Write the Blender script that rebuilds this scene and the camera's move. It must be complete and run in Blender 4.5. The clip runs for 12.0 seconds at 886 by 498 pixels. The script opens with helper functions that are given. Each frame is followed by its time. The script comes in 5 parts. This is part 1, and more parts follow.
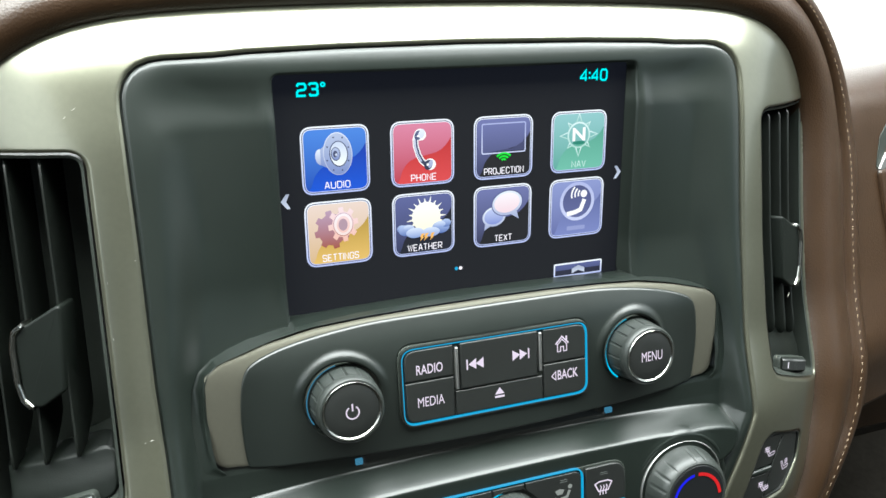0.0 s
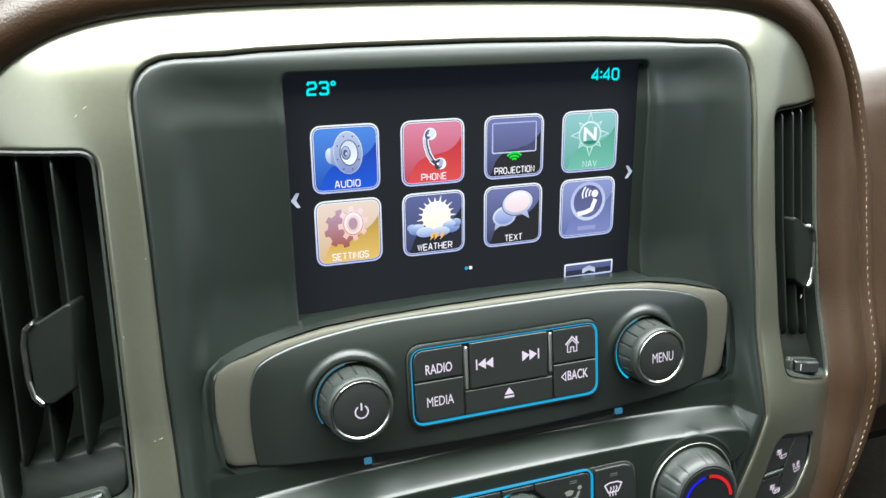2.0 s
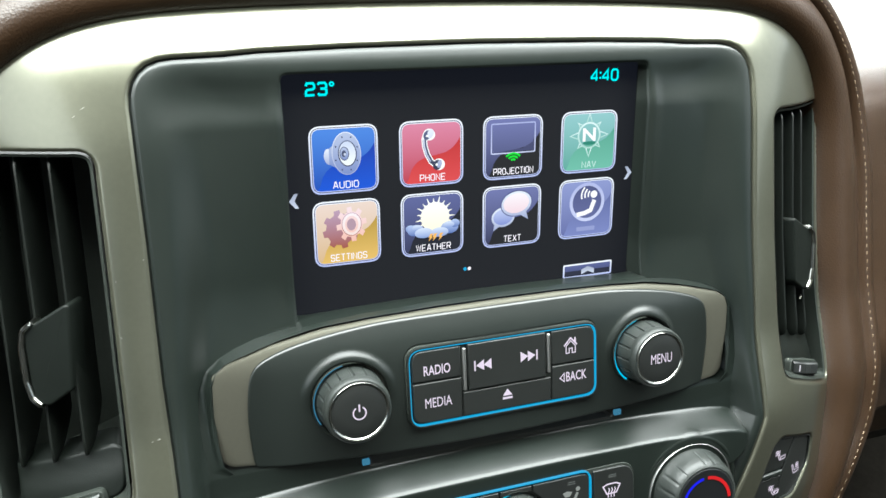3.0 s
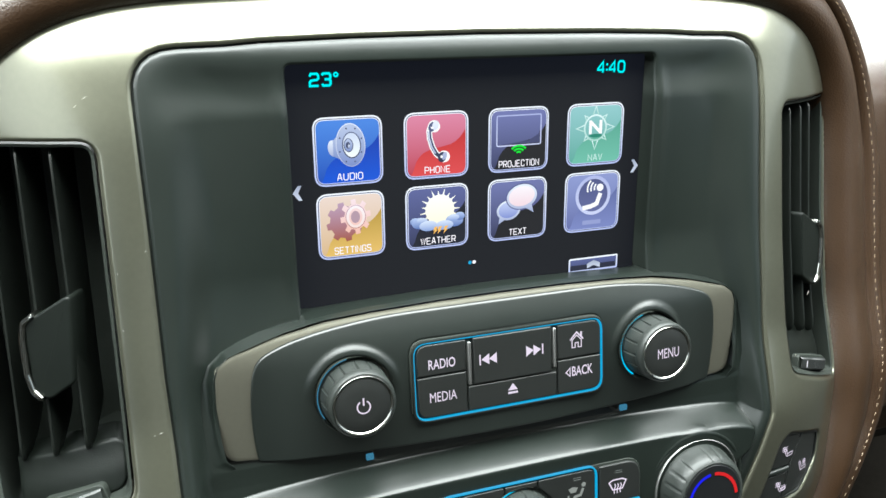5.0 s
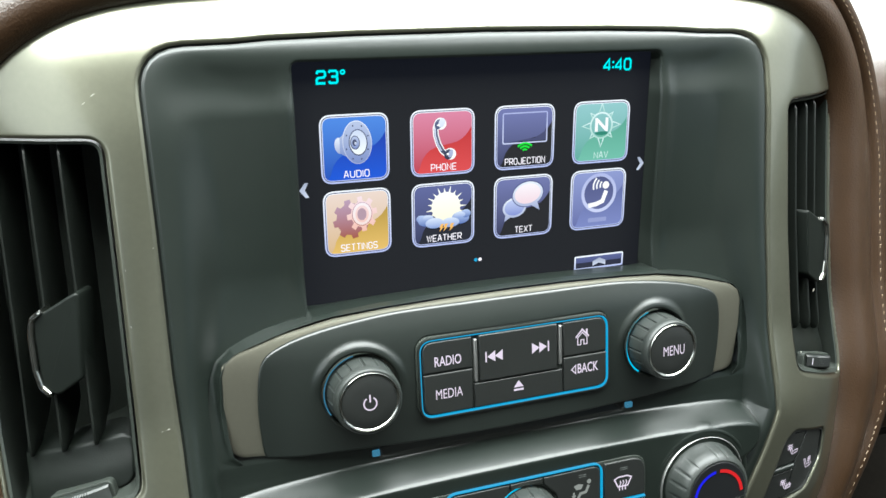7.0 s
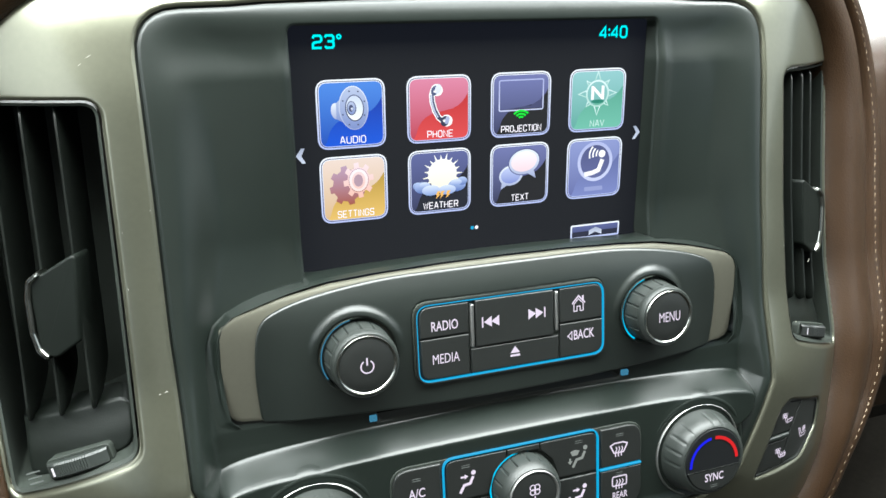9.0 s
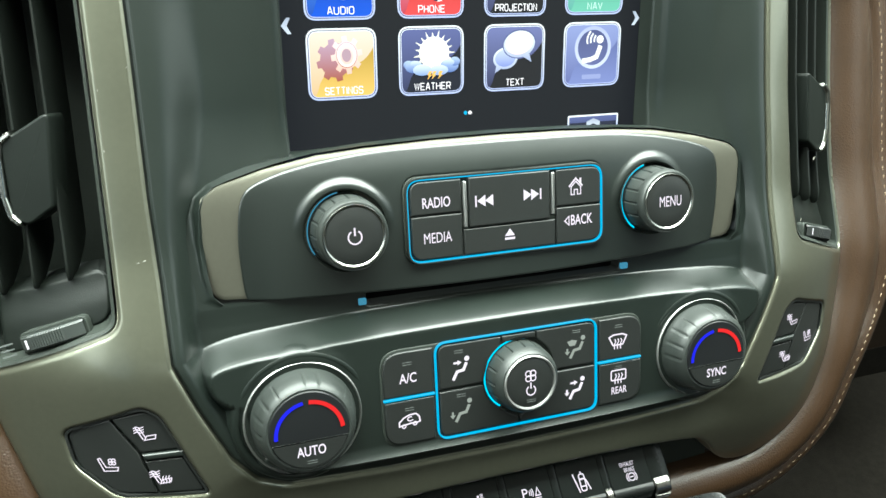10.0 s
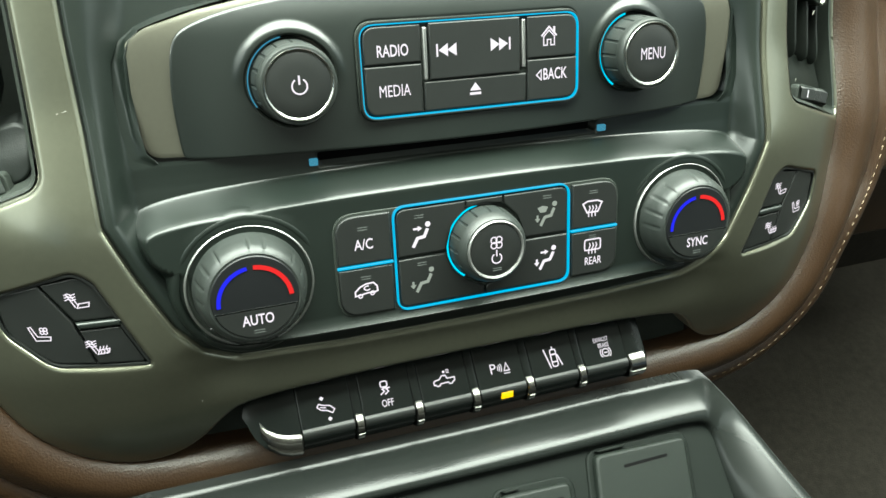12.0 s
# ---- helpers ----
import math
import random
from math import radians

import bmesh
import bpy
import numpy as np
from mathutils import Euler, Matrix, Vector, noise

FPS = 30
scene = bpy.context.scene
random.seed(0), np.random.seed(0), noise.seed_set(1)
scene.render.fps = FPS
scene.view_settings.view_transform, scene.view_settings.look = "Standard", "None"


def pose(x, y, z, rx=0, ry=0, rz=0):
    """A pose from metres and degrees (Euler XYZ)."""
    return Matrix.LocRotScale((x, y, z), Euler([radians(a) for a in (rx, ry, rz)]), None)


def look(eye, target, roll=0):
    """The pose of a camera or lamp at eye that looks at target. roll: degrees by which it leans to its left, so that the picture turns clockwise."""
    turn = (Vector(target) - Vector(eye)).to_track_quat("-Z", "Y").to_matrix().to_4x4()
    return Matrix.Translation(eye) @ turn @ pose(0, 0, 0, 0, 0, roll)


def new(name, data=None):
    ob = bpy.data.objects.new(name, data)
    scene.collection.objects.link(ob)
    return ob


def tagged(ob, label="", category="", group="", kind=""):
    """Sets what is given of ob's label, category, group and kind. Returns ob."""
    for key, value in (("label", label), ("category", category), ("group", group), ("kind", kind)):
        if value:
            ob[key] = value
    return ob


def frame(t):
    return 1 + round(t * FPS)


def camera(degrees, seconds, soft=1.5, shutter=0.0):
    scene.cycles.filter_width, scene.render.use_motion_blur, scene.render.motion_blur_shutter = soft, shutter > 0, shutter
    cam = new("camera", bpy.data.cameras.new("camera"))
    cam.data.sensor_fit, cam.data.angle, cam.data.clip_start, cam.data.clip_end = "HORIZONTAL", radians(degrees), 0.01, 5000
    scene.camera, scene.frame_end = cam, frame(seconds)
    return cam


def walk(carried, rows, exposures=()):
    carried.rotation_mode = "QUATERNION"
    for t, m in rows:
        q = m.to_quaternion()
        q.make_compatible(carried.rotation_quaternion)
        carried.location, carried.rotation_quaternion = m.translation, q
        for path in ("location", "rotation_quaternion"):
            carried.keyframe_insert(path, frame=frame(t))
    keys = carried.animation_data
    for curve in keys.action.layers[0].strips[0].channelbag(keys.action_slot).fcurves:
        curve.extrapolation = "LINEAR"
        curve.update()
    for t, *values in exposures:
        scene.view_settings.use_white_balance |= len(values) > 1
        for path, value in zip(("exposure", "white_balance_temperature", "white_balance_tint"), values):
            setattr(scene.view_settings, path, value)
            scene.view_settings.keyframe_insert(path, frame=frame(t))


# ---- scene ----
LEAN_BACK = -20.0
BASE = Matrix.Translation((0, 0, 1.0)) @ Matrix.Rotation(radians(LEAN_BACK), 4, "X")
cam = camera(57.3, 12.0)
# seconds, eye in the panel's metres (right, in, up), yaw, pitch, roll
ROWS = [
    (0.0, -0.1430, -0.3483, 0.0499, -20.87, -16.65, -0.57),
    (0.5, -0.1447, -0.3478, 0.0497, -20.69, -16.69, -0.50),
    (1.0, -0.1447, -0.3464, 0.0488, -20.46, -16.70, -0.52),
    (1.5, -0.1438, -0.3468, 0.0489, -20.18, -16.71, -0.51),
    (2.0, -0.1421, -0.3478, 0.0494, -20.03, -16.64, -0.57),
    (2.5, -0.1422, -0.3474, 0.0501, -20.03, -16.74, -0.47),
    (3.0, -0.1408, -0.3473, 0.0507, -19.97, -16.81, -0.49),
    (5.0, -0.1415, -0.3441, 0.0469, -19.89, -16.86, -0.43),
    (5.5, -0.1428, -0.3443, 0.0475, -19.86, -16.97, -0.43),
    (6.0, -0.1430, -0.3442, 0.0459, -19.73, -16.85, -0.47),
    (6.5, -0.1440, -0.3443, 0.0460, -19.73, -16.91, -0.43),
    (7.0, -0.1430, -0.3444, 0.0470, -19.65, -17.03, -0.42),
    (7.2, -0.1432, -0.3446, 0.0466, -19.42, -17.02, -0.42),
    (8.8, -0.1445, -0.3485, 0.0357, -19.95, -17.52, -0.44),
    (9.0, -0.1445, -0.3485, 0.0357, -19.89, -17.52, -0.44),
    (9.5, -0.1462, -0.3627, 0.0130, -19.94, -17.55, -0.46),
    (10.0, -0.1425, -0.3514, -0.0172, -19.93, -17.81, -0.53),
    (10.5, -0.1412, -0.3411, -0.0371, -20.23, -19.28, -0.38),
    (11.0, -0.1371, -0.3371, -0.0430, -20.34, -22.13, -0.33),
    (11.5, -0.1296, -0.3356, -0.0444, -20.44, -23.96, -0.30),
    (12.0, -0.1225, -0.3376, -0.0422, -20.25, -24.79, -0.44),
]


def eye_pose(x, y, z, yaw, pitch, roll):
    return BASE @ pose(x, y, z, 0, 0, yaw) @ pose(0, 0, 0, 90 + pitch) @ pose(0, 0, 0, 0, 0, roll)


# the camera's own brightness and white balance on the way
LEVELS = [(0.0, 0.10, 6200, 4), (7.2, 0.07, 6200, 4), (9.0, 0.17, 6200, 4), (9.6, 0.34, 6250, 0), (10.2, 0.58, 6300, -6), (12.0, 0.50, 6500, -8)]
walk(cam, [(r[0], eye_pose(*r[1:])) for r in ROWS], LEVELS)

# ---- light ----
world = bpy.data.worlds.new("overcast")
scene.world = world
world.use_nodes = True
wn = world.node_tree
sky = wn.nodes.new("ShaderNodeTexSky")
sky.sky_type, sky.sun_disc = "NISHITA", False
sky.sun_elevation, sky.sun_rotation = radians(50), radians(200)
wn.links.new(sky.outputs[0], wn.nodes["Background"].inputs[0])
wn.nodes["Background"].inputs[1].default_value = 0.08


def window_light(name, at, target, sx, sy, watts, color):
    lamp = bpy.data.lights.new(name, "AREA")
    lamp.shape, lamp.size, lamp.size_y, lamp.energy, lamp.color = "RECTANGLE", sx, sy, watts, color
    ob = new(name, lamp)
    ob.matrix_world = look(at, target)
    return ob


PALE = (1.0, 1.0, 0.97)
window_light("windscreen_light", (0.0, 0.0, 1.56), (0.0, -0.05, 1.0), 1.6, 0.54, 78.0, PALE)
window_light("rear_window_light", (0.0, -1.44, 1.42), (0.0, 0.0, 1.35), 1.2, 0.22, 0.6, PALE)
window_light("left_window_light", (-0.83, -0.35, 1.40), (0.0, -0.35, 1.38), 1.0, 0.42, 5.0, PALE)
window_light("right_window_light", (0.83, -0.35, 1.40), (0.0, -0.35, 1.38), 1.0, 0.42, 2.8, PALE)

# ---- materials ----


def material(name, color, rough=0.5, metal=0.0, coat=0.0, coat_rough=0.06, vary=0.15, scale=60.0, bump=0.0, bump_scale=1500.0, spec=0.5, cells=False):
    m = bpy.data.materials.new(name)
    m.use_nodes = True
    t = m.node_tree
    b = t.nodes["Principled BSDF"]
    b.inputs["Metallic"].default_value = metal
    b.inputs["Coat Weight"].default_value = coat
    b.inputs["Coat Roughness"].default_value = coat_rough
    b.inputs["Specular IOR Level"].default_value = spec
    co = t.nodes.new("ShaderNodeTexCoord")

    def grain(s, detail=4.0):
        n = t.nodes.new("ShaderNodeTexNoise")
        n.inputs["Scale"].default_value, n.inputs["Detail"].default_value = s, detail
        t.links.new(co.outputs["Object"], n.inputs["Vector"])
        return n.outputs["Fac"]

    def blend(a, b2, f=0.5):
        x = t.nodes.new("ShaderNodeMix")
        x.data_type, x.blend_type = "FLOAT", "MIX"
        x.inputs[0].default_value = f
        t.links.new(a, x.inputs[2])
        t.links.new(b2, x.inputs[3])
        return x.outputs[0]

    big, fine = grain(scale), grain(scale * 14)
    both = blend(big, fine, f=0.4)
    ramp = t.nodes.new("ShaderNodeValToRGB")
    lo, hi = 1 - vary, 1 + vary
    ramp.color_ramp.elements[0].color = (*[c * lo for c in color], 1)
    ramp.color_ramp.elements[1].color = (*[min(c * hi, 1) for c in color], 1)
    ramp.color_ramp.elements[0].position, ramp.color_ramp.elements[1].position = 0.3, 0.7
    t.links.new(both, ramp.inputs[0])
    t.links.new(ramp.outputs[0], b.inputs["Base Color"])
    r = t.nodes.new("ShaderNodeMapRange")
    r.inputs["To Min"].default_value, r.inputs["To Max"].default_value = rough * 0.95, min(rough * 1.05, 1)
    t.links.new(both, r.inputs[0])
    t.links.new(r.outputs[0], b.inputs["Roughness"])
    if bump:
        bp = t.nodes.new("ShaderNodeBump")
        bp.inputs["Strength"].default_value, bp.inputs["Distance"].default_value = bump, 0.0004
        if cells:
            v = t.nodes.new("ShaderNodeTexVoronoi")
            v.inputs["Scale"].default_value = bump_scale
            t.links.new(co.outputs["Object"], v.inputs["Vector"])
            h = blend(v.outputs["Distance"], grain(bump_scale * 0.6), f=0.5)
        else:
            h = grain(bump_scale, 2.0)
        t.links.new(h, bp.inputs["Height"])
        t.links.new(bp.outputs[0], b.inputs["Normal"])
    return m


def glow(name, color, strength=1.0, second=None, axis=2, base=0.006):
    """A lit display or lamp; with a second colour it runs from one to the other along an axis of the object."""
    m = bpy.data.materials.new(name)
    m.use_nodes = True
    t = m.node_tree
    b = t.nodes["Principled BSDF"]
    b.inputs["Base Color"].default_value = (base, base, base, 1)
    b.inputs["Roughness"].default_value = 0.4
    b.inputs["Specular IOR Level"].default_value = 0.05
    b.inputs["Emission Color"].default_value = (*color, 1)
    b.inputs["Emission Strength"].default_value = strength
    if second:
        co, sep = t.nodes.new("ShaderNodeTexCoord"), t.nodes.new("ShaderNodeSeparateXYZ")
        mr, ramp = t.nodes.new("ShaderNodeMapRange"), t.nodes.new("ShaderNodeValToRGB")
        t.links.new(co.outputs["Generated"], sep.inputs[0])
        mr.inputs["From Min"].default_value, mr.inputs["From Max"].default_value = 0, 1
        t.links.new(sep.outputs[axis], mr.inputs[0])
        t.links.new(mr.outputs[0], ramp.inputs[0])
        ramp.color_ramp.elements[0].color, ramp.color_ramp.elements[1].color = (*color, 1), (*second, 1)
        t.links.new(ramp.outputs[0], b.inputs["Emission Color"])
    return m


M_PLASTIC = material("dark_plastic", (0.0058, 0.0080, 0.0066), 0.31, vary=0.10, bump=0.035, bump_scale=2600, spec=0.36)
M_FACE = material("face_plastic", (0.0070, 0.0090, 0.0078), 0.33, vary=0.10, bump=0.035, bump_scale=2600, spec=0.45)
M_BUTTON = material("button_plastic", (0.0080, 0.0088, 0.0082), 0.40, vary=0.12, bump=0.06, bump_scale=3000, spec=0.32)
M_RUBBER = material("knob_rubber", (0.014, 0.0165, 0.0148), 0.43, vary=0.12, bump=0.08, bump_scale=2500, spec=0.38)
M_BLACK = material("vent_black", (0.0160, 0.0190, 0.0160), 0.55, vary=0.15, bump=0.10, bump_scale=1800, spec=0.16)
M_KEY = material("gloss_black_key", (0.004, 0.005, 0.0045), 0.22, vary=0.12, bump=0.03, bump_scale=3000, spec=0.14)
M_PLATE = material("plate_plastic", (0.0040, 0.0052, 0.0042), 0.42, vary=0.12, bump=0.15, bump_scale=1800, spec=0.14)
M_VENT = material("vent_plate", (0.0046, 0.0056, 0.0046), 0.38, vary=0.15, bump=0.08, bump_scale=1800, spec=0.20)
M_PAINT = material("olive_metallic_paint", (0.102, 0.103, 0.075), 0.31, metal=0.82, coat=0.6, coat_rough=0.14, vary=0.05, scale=400, bump=0.02, bump_scale=3000)
M_TRIM = material("champagne_trim", (0.066, 0.064, 0.050), 0.34, metal=0.35, spec=0.2, vary=0.05, scale=500)
M_CHROME = material("chrome", (0.32, 0.325, 0.30), 0.17, metal=1.0, vary=0.04, scale=300)
# Dark mottling in the colour stands in for the chrome's broken reflections.
M_SEPARATOR = material("chrome_painted_reflections", (0.115, 0.113, 0.104), 0.22, metal=1.0, vary=0.40, scale=700)
M_DULL_CHROME = material("satin_chrome", (0.27, 0.27, 0.26), 0.48, metal=1.0, vary=0.06, scale=500)
M_LEATHER = material("brown_leather", (0.0185, 0.0092, 0.0037), 0.37, vary=0.14, scale=90, bump=0.55, bump_scale=1050, cells=True, spec=0.36)
M_THREAD = material("beige_thread", (0.18, 0.135, 0.088), 0.7, vary=0.15, scale=800)
M_SILVER = material("silver_grey_rim", (0.0070, 0.0082, 0.0074), 0.24, spec=0.26, vary=0.03, scale=20)
M_MAT = material("grey_rubber_panel", (0.0042, 0.0056, 0.0046), 0.58, spec=0.09, vary=0.10, bump=0.2, bump_scale=2200)
M_SLIT = material("dark_slit", (0.002, 0.002, 0.002), 0.7, spec=0.05)
M_CARPET = material("dark_carpet", (0.0125, 0.0110, 0.0090), 0.95, spec=0.06, vary=0.35, scale=160, bump=0.8, bump_scale=700)
M_SEAT = material("rear_trim", (0.045, 0.044, 0.040), 0.9, vary=0.15, scale=40)
M_LINER = material("grey_headliner", (0.46, 0.45, 0.42), 0.9, vary=0.08, scale=50, bump=0.3, bump_scale=600)
M_GLASS = material("screen_glass", (0.006, 0.006, 0.007), 0.30, vary=0.1, scale=40, spec=0.12)
M_BACKLIGHT = glow("display_black", (0.0056, 0.0066, 0.0108), 1.0, base=0.004)
M_WHITE = glow("white_legend", (1.0, 0.93, 1.0), 1.0)
M_DIM = glow("grey_legend", (0.50, 0.52, 0.48), 0.55)
M_FAINT = material("faint_print", (0.06, 0.065, 0.062), 0.5, vary=0.1)
M_BLUE = glow("blue_light", (0.012, 0.42, 0.76), 0.85)
M_ARC = glow("cyan_blue_light", (0.01, 0.46, 0.72), 1.2)
M_BLUE_SOFT = glow("soft_blue_light", (0.05, 0.20, 0.32), 0.9)
M_CYAN = glow("cyan_digits", (0.0, 0.85, 0.88), 1.0)
M_AMBER = glow("amber_lamp", (1.0, 0.55, 0.0), 1.1)
M_COLD = glow("cold_blue", (0.0, 0.0, 0.72), 1.0)
M_HOT = glow("hot_red", (0.66, 0.002, 0.006), 1.0)

# ---- building helpers ----
ORIGIN = {}
MM = 0.001


def P(u, v, w):
    """Panel millimetres (right, up, out) to the panel's metres."""
    return Vector((u * MM, -w * MM, v * MM))


def thing(name, u, v, w, label, category, group="", kind=""):
    ob = new(name)
    ob.empty_display_size = 0.01
    ORIGIN[ob] = P(u, v, w)
    ob.matrix_basis = BASE @ Matrix.Translation(P(u, v, w))
    return tagged(ob, label, category, group, kind)


def part(name, bm, mat, parent, label="", sharp=35):
    root = parent
    while root.parent:
        root = root.parent
    bmesh.ops.translate(bm, verts=bm.verts, vec=-ORIGIN[root])
    me = bpy.data.meshes.new(name)
    bm.to_mesh(me)
    bm.free()
    me.polygons.foreach_set("use_smooth", [True] * len(me.polygons))
    nrm = me.attributes.get("relief_normal")
    if nrm:
        a = np.zeros(len(me.vertices) * 3)
        nrm.data.foreach_get("vector", a)
        me.normals_split_custom_set_from_vertices([tuple(x) for x in a.reshape(-1, 3)])
        me.attributes.remove(me.attributes["relief_normal"])
    else:
        me.set_sharp_from_angle(angle=radians(sharp))
    me.materials.append(mat)
    ob = new(name, me)
    ob.parent = parent
    return tagged(ob, label)


def plane(u0, v0, w0, tilt=0.0, turn=0.0):
    """A local sheet: a right, b up, c out, at a place on the panel, its foot tilted out and turned about the upright."""
    ct, st, cu, su = math.cos(radians(tilt)), math.sin(radians(tilt)), math.cos(radians(turn)), math.sin(radians(turn))

    def at(a, b, c):
        x, y, z = a, b * ct + c * st, -b * st + c * ct
        return u0 + x * cu + z * su, v0 + y, w0 - x * su + z * cu

    return at


def flat(u, v, w):
    return u, v, w


def arc_loop(points, n=6):
    """A closed outline from corners (x, y) or (x, y, radius)."""
    out = []
    k = len(points)
    for i in range(k):
        p = Vector(points[i][:2])
        r = points[i][2] if len(points[i]) > 2 else 0
        if not r:
            out.append(tuple(p))
            continue
        a, b = Vector(points[i - 1][:2]) - p, Vector(points[(i + 1) % k][:2]) - p
        la, lb = a.length, b.length
        a.normalize(), b.normalize()
        half = max(a.angle(b) / 2, 0.05)
        d = min(r / math.tan(half), la * 0.49, lb * 0.49)
        s, e = p + a * d, p + b * d
        for j in range(n + 1):
            t = j / n
            out.append(tuple(s * (1 - t) ** 2 + p * 2 * t * (1 - t) + e * t * t))
    return out


def rounded(x0, y0, x1, y1, r, n=6):
    return arc_loop([(x0, y0, r), (x1, y0, r), (x1, y1, r), (x0, y1, r)], n)


def mirrored(right):
    """A closed outline from its right half, which runs from top to bottom."""
    left = [(-p[0], *p[1:]) for p in reversed(right) if abs(p[0]) > 1e-6]
    return right + left


def soften(loop, rounds=2):
    for _ in range(rounds):
        out = []
        for i, p in enumerate(loop):
            q = loop[(i + 1) % len(loop)]
            out += [(p[0] * 0.75 + q[0] * 0.25, p[1] * 0.75 + q[1] * 0.25), (p[0] * 0.25 + q[0] * 0.75, p[1] * 0.25 + q[1] * 0.75)]
        loop = out
    return loop


def resample(loop, step):
    out = []
    for i, p in enumerate(loop):
        q = loop[(i + 1) % len(loop)]
        k = max(1, int(math.ceil(math.dist(p, q) / step)))
        out += [(p[0] + (q[0] - p[0]) * j / k, p[1] + (q[1] - p[1]) * j / k) for j in range(k)]
    return out


def signed(loop):
    a = np.array(loop)
    b = np.roll(a, -1, 0)
    return 0.5 * float((a[:, 0] * b[:, 1] - b[:, 0] * a[:, 1]).sum())


def ccw(loop):
    return loop if signed(loop) > 0 else loop[::-1]


def inset(loop, d):
    """The outline moved inwards by d (outwards: minus)."""
    a = np.array(ccw(loop), float)
    prev, nxt = np.roll(a, 1, 0), np.roll(a, -1, 0)
    e1, e2 = a - prev, nxt - a
    e1 /= np.linalg.norm(e1, axis=1, keepdims=True) + 1e-9
    e2 /= np.linalg.norm(e2, axis=1, keepdims=True) + 1e-9
    n1, n2 = np.stack([-e1[:, 1], e1[:, 0]], 1), np.stack([-e2[:, 1], e2[:, 0]], 1)
    m = n1 + n2
    m /= np.maximum((m * n1).sum(1, keepdims=True), 0.35)
    return [tuple(p) for p in a + d * m]


def inside(pts, loop):
    x, y = pts[:, 0], pts[:, 1]
    hit = np.zeros(len(pts), bool)
    for (x0, y0), (x1, y1) in zip(loop, loop[1:] + loop[:1]):
        if y0 == y1:
            continue
        hit ^= ((y0 > y) != (y1 > y)) & (x < (x1 - x0) * (y - y0) / (y1 - y0) + x0)
    return hit


def distance(pts, loops):
    best = np.full(len(pts), 1e9)
    for loop in loops:
        a = np.array(loop)
        for p, d in zip(a, np.roll(a, -1, 0) - a):
            t = np.clip(((pts - p) @ d) / max(d @ d, 1e-12), 0, 1)
            best = np.minimum(best, ((pts - p - t[:, None] * d) ** 2).sum(1))
    return np.sqrt(best)


